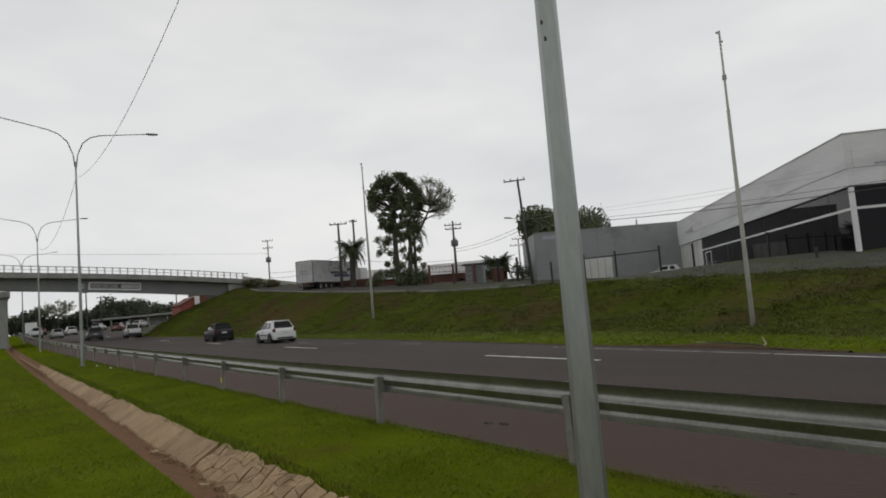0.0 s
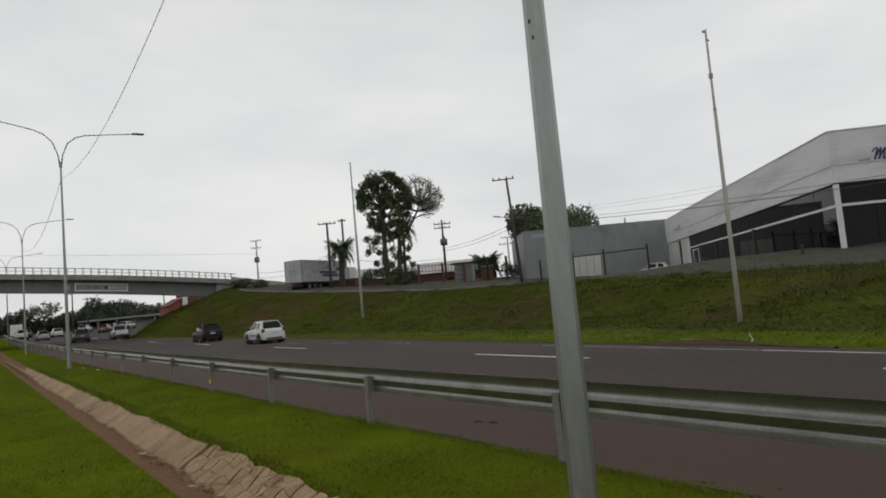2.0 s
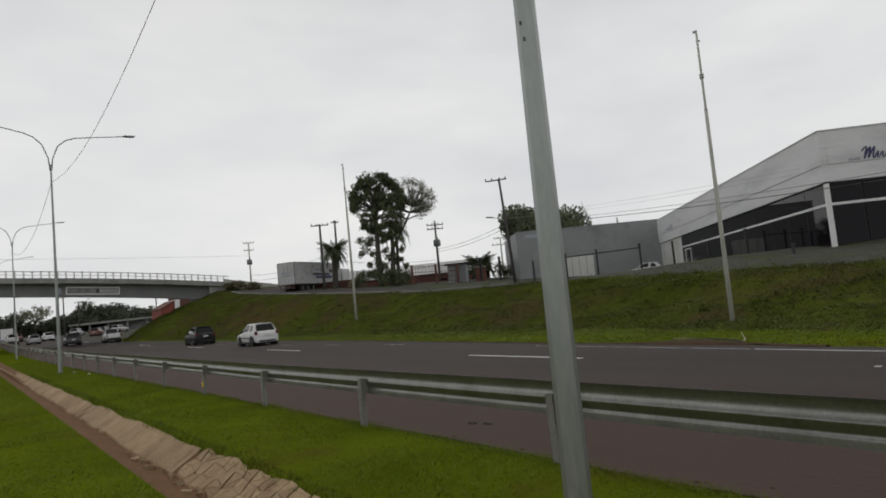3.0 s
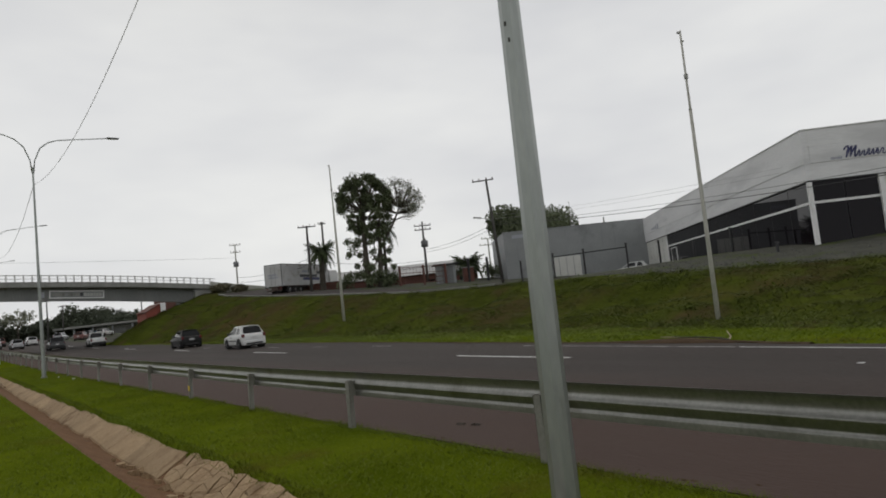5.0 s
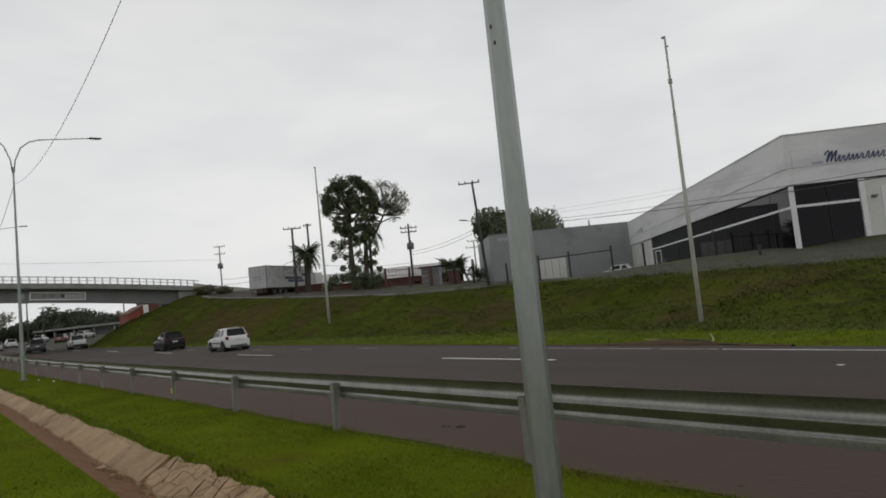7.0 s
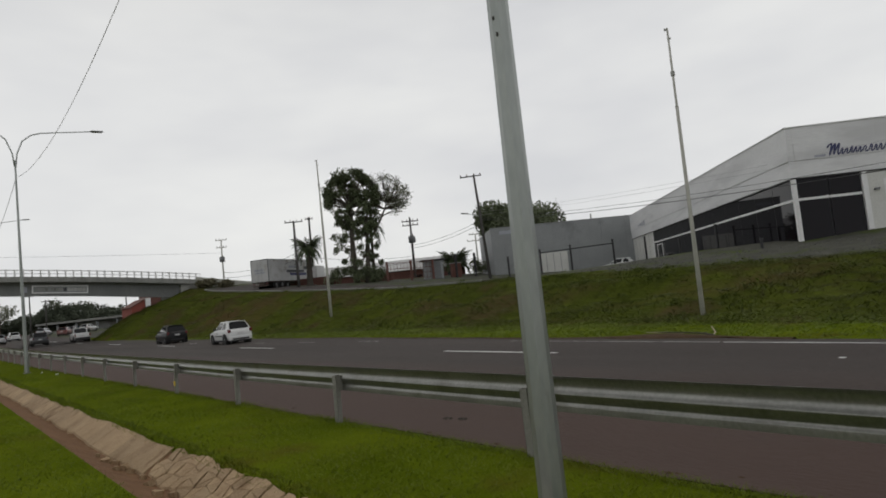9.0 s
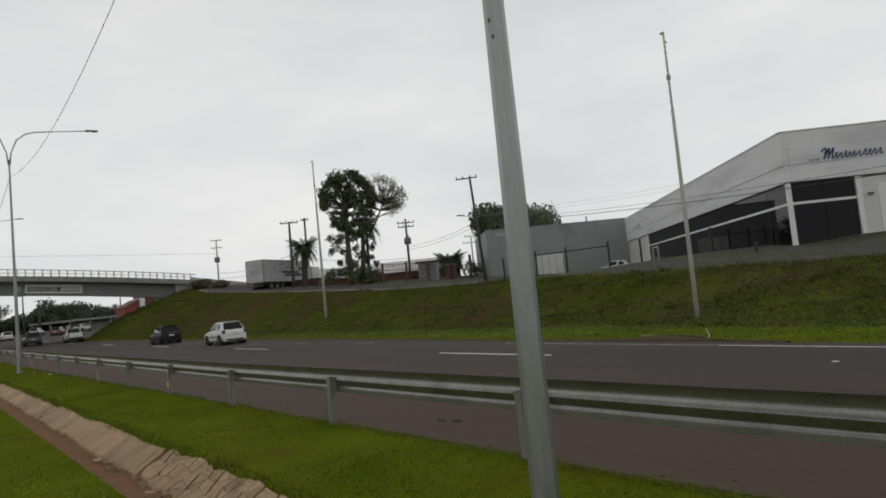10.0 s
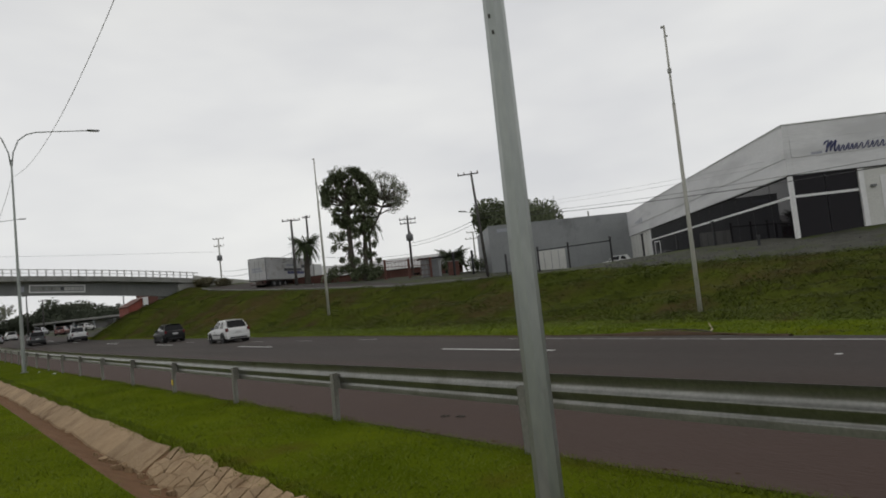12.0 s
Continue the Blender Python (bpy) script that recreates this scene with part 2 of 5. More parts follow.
M["stick"] = material("dry_wood", (0.3, 0.24, 0.17), (0.42, 0.35, 0.26), 0.9)
M["stone"] = material("bank_stone", (0.05, 0.05, 0.044), (0.1, 0.1, 0.09), 0.95, 3, 30, 0.5)


def paint(name, col, rough=0.3, metal=0.0):
    m = material(name, col, tuple(min(1, c * 1.06) for c in col), rough, 1.5, 20, metal=metal)
    b = m.node_tree.nodes["Principled BSDF"]
    b.inputs["Coat Weight"].default_value = 0.35
    b.inputs["Coat Roughness"].default_value = 0.08
    return m


def glass(name, tint, rough=0.04, spec=0.36):
    """Dark tinted panes: the inside stays dark and the surface mirrors the sky."""
    m = bpy.data.materials.new(name)
    m.use_nodes = True
    b = m.node_tree.nodes["Principled BSDF"]
    b.inputs["Base Color"].default_value = (*tint, 1)
    b.inputs["Roughness"].default_value = rough
    b.inputs["IOR"].default_value = 1.5
    b.inputs["Specular IOR Level"].default_value = spec
    return m


M["carglass"] = glass("tinted_car_glass", (0.006, 0.0065, 0.0075))
M["showglass"] = glass("dark_shop_glass", (0.009, 0.0075, 0.01), 0.02, 0.16)


def asphalt_material():
    """Grey asphalt, with red dust on the shoulder strip beside the guard rail and long streaks."""
    m = material("asphalt", (0.038, 0.0305, 0.0275), (0.063, 0.052, 0.047), 0.85, 0.35, 45, 0.6, spread=0.42,
                 col_c=(0.06, 0.054, 0.049), c_scale=0.3, c_at=0.55, stretch=(1, 0.12, 1), spec=0.2)
    nd, lk = m.node_tree.nodes, m.node_tree.links
    b = nd["Principled BSDF"]
    src = b.inputs["Base Color"].links[0].from_socket
    geo = nd.new("ShaderNodeNewGeometry")
    sx = nd.new("ShaderNodeSeparateXYZ")
    lk.new(geo.outputs["Position"], sx.inputs[0])
    nz = nd.new("ShaderNodeTexNoise")
    nz.inputs["Scale"].default_value = 0.9
    ad = nd.new("ShaderNodeMath")
    ad.operation = "MULTIPLY_ADD"
    ad.inputs[1].default_value = 1.6
    lk.new(geo.outputs["Position"], nz.inputs["Vector"])
    lk.new(nz.outputs[0], ad.inputs[0])
    lk.new(sx.outputs["X"], ad.inputs[2])
    rp = nd.new("ShaderNodeMapRange")
    rp.inputs["From Min"].default_value = 7.0
    rp.inputs["From Max"].default_value = 11.5
    rp.inputs["To Min"].default_value = 0.75
    rp.inputs["To Max"].default_value = 0.0
    lk.new(ad.outputs[0], rp.inputs["Value"])
    mx = nd.new("ShaderNodeMixRGB")
    mx.inputs["Color2"].default_value = (0.078, 0.047, 0.037, 1)
    lk.new(rp.outputs[0], mx.inputs["Fac"])
    lk.new(src, mx.inputs["Color1"])
    lk.new(mx.outputs[0], b.inputs["Base Color"])
    return m


M["asphalt"] = asphalt_material()


# ---- mesh helpers ----
def part(name, bm, mat, parent=None, label="", smooth=False, m=None):
    """Links a bmesh as one mesh object under a thing or a part."""
    me = bpy.data.meshes.new(name)
    if smooth:
        for f in bm.faces:
            f.smooth = True
    bm.to_mesh(me)
    bm.free()
    me.materials.append(mat)
    ob = new(name, me)
    if parent is not None:
        ob.parent = parent
    if m is not None:
        ob.matrix_basis = m
    if label:
        ob["label"] = label
    return ob


def again(src, m, parent=None):
    """One more object on the mesh of src."""
    ob = new(src.name.split(".")[0], src.data)
    ob.parent = parent if parent is not None else src.parent
    ob.matrix_basis = m
    return ob


def thing(name, m, label, category, group="", kind=""):
    ob = new(name)
    ob.empty_display_size = 0.3
    ob.matrix_basis = m
    return tagged(ob, label, category, group, kind)


def add_box(bm, lo, hi, bevel=0.0, m=None):
    r = bmesh.ops.create_cube(bm, size=1.0)
    lo, hi = Vector(lo), Vector(hi)
    c, s = (lo + hi) / 2, hi - lo
    for v in r["verts"]:
        v.co = Vector((v.co.x * s.x, v.co.y * s.y, v.co.z * s.z)) + c
    if bevel:
        es = list({e for v in r["verts"] for e in v.link_edges})
        rr = bmesh.ops.bevel(bm, geom=es, offset=bevel, segments=2, affect="EDGES", profile=0.5)
        vs = list({v for f in rr["faces"] for v in f.verts} | {v for v in r["verts"] if v.is_valid})
    else:
        vs = r["verts"]
    if m is not None:
        for v in vs:
            v.co = m @ v.co
    return vs


def box(lo, hi, bevel=0.0, m=None):
    bm = bmesh.new()
    add_box(bm, lo, hi, bevel, m)
    return bm


def add_tube(bm, pts, radii, sides=8):
    """A tube through points; radii one or one for each."""
    pts = [Vector(p) for p in pts]
    if not hasattr(radii, "__len__"):
        radii = [radii] * len(pts)
    rings = []
    for i, p in enumerate(pts):
        d = (pts[min(i + 1, len(pts) - 1)] - pts[max(i - 1, 0)]).normalized()
        q = d.to_track_quat("Z", "Y")
        rings.append([bm.verts.new(p + q @ Vector((math.cos(2 * math.pi * k / sides) * radii[i],
                                                   math.sin(2 * math.pi * k / sides) * radii[i], 0)))
                      for k in range(sides)])
    for a, b in zip(rings, rings[1:]):
        for k in range(sides):
            bm.faces.new((a[k], a[(k + 1) % sides], b[(k + 1) % sides], b[k]))
    bm.faces.new(list(reversed(rings[0])))
    bm.faces.new(rings[-1])


def tube(pts, radii, sides=8):
    bm = bmesh.new()
    add_tube(bm, pts, radii, sides)
    return bm


def sag(a, b, drop, n=16):
    a, b = Vector(a), Vector(b)
    return [a.lerp(b, i / n) - Vector((0, 0, drop * 4 * (i / n) * (1 - i / n))) for i in range(n + 1)]


def mesh_from(name, verts, faces, mats):
    me = bpy.data.meshes.new(name)
    me.from_pydata([tuple(v) for v in verts], [], faces)
    for m in mats:
        me.materials.append(m)
    me.update()
    return me


# ---- the lie of the land ----
def rise(y):
    """The highway climbs gently beyond the first lamps."""
    u = max(0.0, y - 30.0)
    return 0.00013 * u * u if u < 110 else min(2.1, 1.573 + 0.0286 * (u - 110))


def bank_toe(y):
    """Foot of the bank."""
    return float(np.interp(y, (-20, 0, 5, 10, 17, 45, 60, 75, 87, 93, 102, 300), (17.2, 17.6, 18.2, 19.6, 21.5, 22.0, 20.8, 19.4, 17.5, 17.5, 21.5, 21.5)))


def terrain(x, y):
    """Height of the ground: verge, drain, highway, bank and the upper lots."""
    if x < 4.9:
        z = np.interp(x, (-60, -6, 0.0, 1.5, 1.68, 1.85, 2.02, 2.2, 2.28, 2.74, 2.84, 3.5, 4.9),
                      (0.6, 0.12, 0.06, 0.02, 0.0, -0.1, -0.2, -0.28, -0.3, -0.06, 0.0, 0.02, 0.0))
        return float(z) + rise(y)
    toe = bank_toe(y)
    zc = np.interp(y, (-40, 5, 10, 15.5, 25, 41, 48, 59, 74, 84, 92, 101, 112, 122, 136),
                   (1.3, 1.6, 1.68, 1.86, 2.2, 2.56, 2.95, 3.55, 4.5, 5.2, 6.2, 5.2, 3.0, 1.5, 0.0))
    z2 = np.interp(y, (-40, 22, 36, 44, 49, 60, 75, 92, 101, 125, 160), (2.9, 2.9, 2.45, 2.35, 2.95, 3.75, 4.8, 6.6, 6.6, 3.0, 0.0))
    if x < toe:
        return float(np.interp(x, (4.9, 5.2, 15, toe), (0.0, -0.05, -0.05, 0.0))) + rise(y)
    if x < 29.5:
        u = (x - toe) / (29.5 - toe)
        s = u * 0.55 + 0.45 * (3 * u * u - 2 * u ** 3)
        w = float(np.interp(y, (74, 88), (0, 1)))
        s += w * (u ** 0.68 - s)
        wob = 0.4 * noise.noise((x * 0.35, y * 0.16, 3.1)) + 0.34 * noise.noise((x * 0.8, y * 0.55, 7.7))
        wob += 0.16 * noise.noise((x * 1.7, y * 1.3, 2.2))
        return float(rise(y) + max(0.0, zc - rise(y)) * s + wob * math.sin(math.pi * u))
    z = max(rise(y), zc + (z2 - zc) * min(1, (x - 29.5) / 10.5))
    if x > 38 and z > 4.4:
        z -= (z - 4.4) * min(1.0, (x - 38) / 8)
    return float(z)


def bare(x, y):
    """Over 0.5 where the bank's red soil lies bare."""
    d = ((x - 24.6) / 3.4) ** 2 + ((y - 61) / 7.5) ** 2
    e = ((x - 24.8) / 2.8) ** 2 + ((y - 14.0) / 4.5) ** 2
    return max(0.9 - 0.5 * d, 0.72 - 0.5 * e) + 0.6 * noise.noise((x * 0.55, y * 0.4, 5.5))


def ground_grid():
    xs = [-400, -150, -60, -25, -12, -6, -3, -1.5, -0.5, 0.3, 1.0, 1.5, 1.68, 1.85, 2.02, 2.2, 2.28, 2.74, 2.84, 3.1, 3.6, 4.2, 4.9, 5.2,
          10, 15, 17]
    xs += [18 + 0.48 * i for i in range(26)] + [31, 32, 33, 34, 35.5, 37, 40, 45, 55, 70, 90, 130, 200, 500]
    ys = [-400, -150, -60, -30, -15, -8, -4, -2] + [0.8 * i for i in range(1, 24)]
    y = ys[-1]
    while y < 135:
        y += 0.8 if y < 70 else 1.2
        ys.append(y)
    ys += [150, 175, 220, 300, 500, 900]
    verts, faces, mats = [], [], []
    for yy in ys:
        for xx in xs:
            verts.append((xx, yy, terrain(xx, yy)))
    nx = len(xs)
    for j in range(len(ys) - 1):
        for i in range(nx - 1):
            a = j * nx + i
            faces.append((a, a + 1, a + nx + 1, a + nx))
            cx = (xs[i] + xs[i + 1]) / 2
            cy = (ys[j] + ys[j + 1]) / 2
            if 1.68 <= cx <= 2.74:
                mats.append(2)
            elif cx > 17 and cy > 106:
                mats.append(3)
            elif cx < min(19, bank_toe(cy) - 0.3):
                mats.append(0)
            elif cx < 29.6 or (cx < 31 and cy > 22):
                mats.append(1)
            else:
                mats.append(3)
    me = mesh_from("ground", verts, faces, [M["grass"], M["bank"], M["soil"], M["lot"]])
    me.polygons.foreach_set("material_index", mats)
    me.polygons.foreach_set("use_smooth", [True] * len(mats))
    worn = me.attributes.new("bare", "FLOAT", "POINT")
    worn.data.foreach_set("value", [bare(v[0], v[1]) if 19 < v[0] < 30 else 0.0 for v in verts])
    ob = new("ground", me)
    return tagged(ob, "mown grass verge, grassy bank and gravel lots", "ground", kind="structure")


ground_grid()


def strip(name, rows, thick, mat, label, category):
    """A slab between two edges; rows of (xa, ya, za, xb, yb, zb)."""
    verts, faces = [], []
    for xa, ya, za, xb, yb, zb in rows:
        verts += [(xa, ya, za), (xb, yb, zb), (xb, yb, zb - thick), (xa, ya, za - thick)]
    for i in range(len(rows) - 1):
        a, b = 4 * i, 4 * i + 4
        for k in range(4):
            faces.append((a + k, b + k, b + (k + 1) % 4, a + (k + 1) % 4))
    faces += [(0, 1, 2, 3), tuple(reversed((4 * len(rows) - 4, 4 * len(rows) - 3, 4 * len(rows) - 2, 4 * len(rows) - 1)))]
    faces = [tuple(reversed(f)) for f in faces]
    ob = new(name, mesh_from(name, verts, faces, [mat]))
    return tagged(ob, label, category, kind="structure")


def road_edge(y):
    return float(np.interp(y, (-60, -10, 3.5, 8, 13, 30, 47, 75, 87, 98, 110, 400), (13.6, 13.9, 14.55, 15.3, 15.6, 17.5, 18.4, 18.2, 17.4, 17.4, 18.4, 18.4)))


road_ys = [-80, -40, -20, -10] + [-6 + 1.5 * i for i in range(100)] + [150, 160, 180, 240, 400]
rng = random.Random(4)
highway = strip("road", [(4.93 + rng.uniform(-0.06, 0.06), y, rise(y) + 0.004, road_edge(y) + rng.uniform(-0.12, 0.12), y, rise(y))
                         for y in road_ys], 0.12, M["asphalt"],
                "wide grey asphalt highway with a dusty red shoulder", "road")


# painted lines
def marking(x, y0, y1, w, drift=0.0, mat="paintwhite"):
    bm = bmesh.new()
    add_box(bm, (x - w / 2, y0, 0.006), (x + w / 2, y1, 0.012))
    for v in bm.verts:
        v.co.z += rise(v.co.y)
        v.co.x += drift * (min(v.co.y, 60) - 12.5)
    return part("lane_marking", bm, M[mat], highway)


for k in range(-2, 12):
    marking(12.5, 10.2 + 18.8 * k, 14.95 + 18.8 * k, 0.13, 0.045)
for k in range(1, 7):
    marking(15.62, 17.2 + 6.1 * k, 18.8 + 6.1 * k, 0.1, mat="wornpaint")


def edge_line(y0, y1, mat, label):
    """Painted line that follows the far edge of the asphalt."""
    bm = bmesh.new()
    prev = None
    n = int((y1 - y0) / 0.5)
    for i in range(n + 1):
        y = y0 + (y1 - y0) * i / n
        x, w = 13.63 + 0.1 * y, 0.045 + 0.02 * noise.noise((y * 0.9, 2.0, 0))
        row = [bm.verts.new((x - w, y, 0.011)), bm.verts.new((x + w, y, 0.011))]
        if prev:
            bm.faces.new((prev[0], prev[1], row[1], row[0]))
        prev = row
    return part("edge_line", bm, mat, highway, label)


edge_line(-30, 6.8, M["paintwhite"], "white painted edge line")
edge_line(6.9, 14.5, M["wornpaint"], "worn edge line")
marking(12.05, 3.5, 3.6, 0.1).name = "road_stud"

# upper street along the top of the bank
up_rows = []
for i in range(38):
    y = 32 + 1.5 * i
    xa = 30.2
    up_rows.append((xa, y, terrain(xa, y) + 0.05, xa + 6.5, y, terrain(xa + 6.5, y) + 0.05))
upper = strip("upper_road", up_rows, 0.15, M["asphalt"], "narrow asphalt street along the top of the bank", "road")
tagged(strip("kerb", [(29.95, r[1], r[2] + 0.1, 30.15, r[1], r[2] + 0.1) for r in up_rows], 0.25, M["concrete"],
             "pale concrete kerb beside the upper street", "kerb"), kind="structure")


# ---- guard rail beside the shoulder ----
rail = thing("guard_rail", pose(4.85, 0, 0), "galvanised steel guard rail with zinc posts beside the road", "guard rail")
# back of the beam faces the verge; x away from the posts
W_PROFILE = [(0.048, 0.806), (0.06, 0.795), (0.078, 0.775), (0.086, 0.755), (0.091, 0.735), (0.0935, 0.712), (0.0915, 0.692), (0.084, 0.673),
             (0.071, 0.658), (0.061, 0.649), (0.058, 0.641), (0.062, 0.628), (0.078, 0.6), (0.094, 0.575), (0.1, 0.562), (0.0985, 0.552),
             (0.092, 0.543), (0.086, 0.536), (0.083, 0.528), (0.082, 0.473)]


def smooth_line(pts, k):
    """More points along a line, rounded through its corners."""
    out = []
    for i in range(len(pts) - 1):
        a, b, c, d = [Vector((*pts[min(max(i + o, 0), len(pts) - 1)], 0)) for o in (-1, 0, 1, 2)]
        for j in range(k):
            u = j / k
            p = 0.5 * ((2 * b) + (c - a) * u + (2 * a - 5 * b + 4 * c - d) * u * u + (3 * b - a - 3 * c + d) * u ** 3)
            out.append((p.x, p.y))
    return out + [pts[-1]]


bm = bmesh.new()
prev = None
for yy in (-0.16, 1.0, 2.0, 3.0, 4.16):
    row = [bm.verts.new((x + (0.003 if yy < 0 else 0.0), yy, 0.473 + 1.08 * (z - 0.473))) for x, z in smooth_line(W_PROFILE, 3)]
    if prev:
        for a, b, c, d in zip(prev, prev[1:], row[1:], row):
            bm.faces.new((a, b, c, d))
    prev = row
r = bmesh.ops.extrude_face_region(bm, geom=list(bm.faces))
for v in r["geom"]:
    if isinstance(v, bmesh.types.BMVert):
        v.co.x += 0.004
bmesh.ops.recalc_face_normals(bm, faces=bm.faces)
for e in bm.edges:
    if len(e.link_faces) == 2 and e.calc_face_angle() > 0.9:
        e.smooth = False
beam0 = part("beam", bm, M["galv"], rail, "galvanised corrugated steel beam", smooth=True, m=pose(0, -16.05, 0))
bm = bmesh.new()
for lo, hi in (((-0.035, -0.055, -0.6), (0.035, -0.047, 0.715)), ((-0.035, -0.055, -0.6), (-0.027, 0.055, 0.705)),
               ((-0.035, 0.047, -0.6), (0.035, 0.055, 0.705))):
    add_box(bm, lo, hi)
add_box(bm, (0.035, -0.05, 0.48), (0.08, 0.05, 0.7))
post0 = part("post", bm, M["postgrey"], rail, "zinc channel post", m=pose(0, -16.05, 0))
bm = tube(((0.062, 0.1, 0.65), (0.036, 0.1, 0.65)), 0.014, 6)
bolt0 = part("splice_bolt", bm, M["galv"], rail, "", m=pose(0, -16.05, 0))


def rail_rise(y):
    """The beam stands a little higher along the far verge."""
    return rise(y) + 0.004 * max(0.0, min(y, 60) - 12)


for k in range(1, 40):
    y = -16.05 + 4 * k
    again(beam0, pose(0.002 * (k % 2), y, rail_rise(y), math.degrees(math.atan((rail_rise(y + 4) - rail_rise(y)) / 4)), 0, 0), rail)
    again(post0, pose(0, y, rail_rise(y), 0.4 * ((k * 7) % 5 - 2), 0.5 * ((k * 3) % 5 - 2), 0), rail)
    if k < 12:
        again(bolt0, pose(0, y, rail_rise(y)), rail)
bm = box((-0.05, -0.05, 0.2), (-0.037, 0.05, 0.32), 0.004)
part("reflector", bm, M["yellow"], rail, "yellow reflector", m=pose(0, 15.95, 0.0))


# ---- double-arm street lamps along the verge ----
ARM = [(0.03, 0.0, 10.25), (0.1, 0.0, 10.9), (0.36, 0.0, 11.58), (0.75, 0.0, 11.93), (1.2, 0.0, 12.1), (2.1, 0.0, 12.25), (3.7, 0.0, 12.5)]
lamp = thing("street_lamp", pose(3.24, 2.23, 0.01), "tall grey galvanised street lamp with two curved arms", "street lamp",
             "street lamps along the verge")
bm = tube([(0, 0, z) for z in (-0.3, 0, 1.5, 3.0, 4.5, 6.0, 8.0, 10.0, 10.5)],
          [0.098, 0.0965, 0.088, 0.0795, 0.071, 0.0625, 0.052, 0.045, 0.042], 8)
pole0 = part("pole", bm, M["galvpole"], lamp, "tapered eight-sided galvanised pole")
for k in range(2):
    a = radians((203, 190)[k])
    bm = bmesh.new()
    add_box(bm, (-0.006, -0.007, -0.014), (0.006, 0.007, 0.014), 0.002, m=pose(0.073 * math.cos(a), 0.073 * math.sin(a), (3.5, 3.62)[k], 0, 0, math.degrees(a)))
    part("strap_clip", bm, M["darkwood"], lamp, "small dark strap remnants")
part("base_collar", tube([(0, 0, -0.12), (0, 0, -0.015)], 0.17, 16), M["concrete"], lamp, "round concrete footing")
part("cap", tube([(0, 0, 10.5), (0, 0, 10.56)], [0.045, 0.03], 10), M["galvpole"], lamp)
for sx in (-1, 1):
    bm = tube([(sx * x, y, z) for x, y, z in ARM], [0.032] * 3 + [0.03] * 2 + [0.026] * 2, 8)
    arm = part("arm", bm, M["galvpole"], lamp, "curved lamp arm", smooth=True)
    bm = bmesh.new()
    add_box(bm, (-0.3, -0.12, -0.045), (0.34, 0.12, 0.03), 0.03, m=pose(sx * 3.95, 0, 12.54, 0, -4 * sx, 0))
    head = part("lamp_head", bm, M["transformer"], lamp, "flat grey lamp head")
    bm = box((-0.18, -0.09, -0.054), (0.2, 0.09, -0.046), 0.0, m=pose(sx * 3.95, 0, 12.54, 0, -4 * sx, 0))
    part("lens", bm, M["lampclear"], head)
copy_thing(lamp, pose(3.95, 36.9, 0.07, 0, 0, 10))
copy_thing(lamp, pose(4.0, 69.4, rise(69.4), 0, 0, 5))
copy_thing(lamp, pose(4.05, 104.0, rise(104)))

cable = tagged(part("lamp_cable", tube(sag((3.24, 2.23, 10.06), (3.95, 36.9, 9.75), 1.6, 40), 0.008, 5), M["palecable"]),
               "thin grey cable slung between the street lamps", "cable")
tagged(part("lamp_cable", tube(sag((3.95, 36.9, 9.75), (4.0, 69.4, 9.9), 1.4, 30), 0.011, 5), M["palecable"]),
       "thin grey cable slung between the street lamps", "cable")


# ---- bare poles at the foot of the bank ----
def bare_pole(x, y, top, lean, turn, k=1.0):
    z0 = terrain(x, y)
    t = thing("lamp_post", pose(x, y, z0, lean[0], lean[1], turn), "bare pale grey steel pole without its lamp", "pole", "bare poles along the bank")
    h = top - z0
    part("pole", tube([(0, 0, -0.3), (0, 0, h * 0.35), (0, 0, h * 0.72)], [0.115 * k, 0.095 * k, 0.075 * k], 12), M["paleconcrete"], t, smooth=True)
    part("upper_tube", tube([(0, 0, h * 0.72), (0, 0, h * 0.725), (0, 0, h)], [0.085 * k, 0.058 * k, 0.048 * k], 10), M["paleconcrete"], t, smooth=True)
    part("clamp", tube([(0, 0, h * 0.83), (0, 0, h * 0.845)], 0.075, 10), M["galv"], t)
    bm = box((-0.04, -0.02, h - 0.42), (0.09, 0.02, h - 0.36), 0.006)
    add_box(bm, (-0.12, -0.02, h - 0.1), (0.03, 0.02, h - 0.02), 0.006)
    part("bracket", bm, M["galv"], t)
    return t


bare_pole(21.0, 10.97, 10.39, (0.1, 0.2), -40, 0.74)
bare_pole(24.5, 43.34, 13.25, (0, -0.3), -40)


# ---- broken concrete drain in the verge ----
drain = thing("drain_channel", pose(0, 0, 0), "broken concrete drain with loose slabs and red soil", "drain")
rng = random.Random(11)


def on_slope(u, y, h):
    """The drain's concrete side: u from its lip (0) down to its foot (1), y along, h off the surface."""
    return Vector((2.72 - 0.42 * u + h * 0.5, y, -0.06 - 0.235 * u + h * 0.85))


def slab_piece(pts, thick):
    bm = bmesh.new()
    top = [bm.verts.new(on_slope(u, y, thick)) for u, y in pts]
    mid = [bm.verts.new(on_slope(u, y, thick - 0.012)) for u, y in pts]
    c = sum((v.co for v in top), Vector()) / len(top)
    for v in top:
        v.co += (c - v.co) * 0.012
    bot = [bm.verts.new(on_slope(u, y, -0.025)) for u, y in pts]
    bm.faces.new(top)
    n = len(pts)
    for a, b in ((top, mid), (mid, bot)):
        for i in range(n):
            bm.faces.new((a[i], b[i], b[(i + 1) % n], a[(i + 1) % n]))
    bmesh.ops.recalc_face_normals(bm, faces=bm.faces)
    return bm


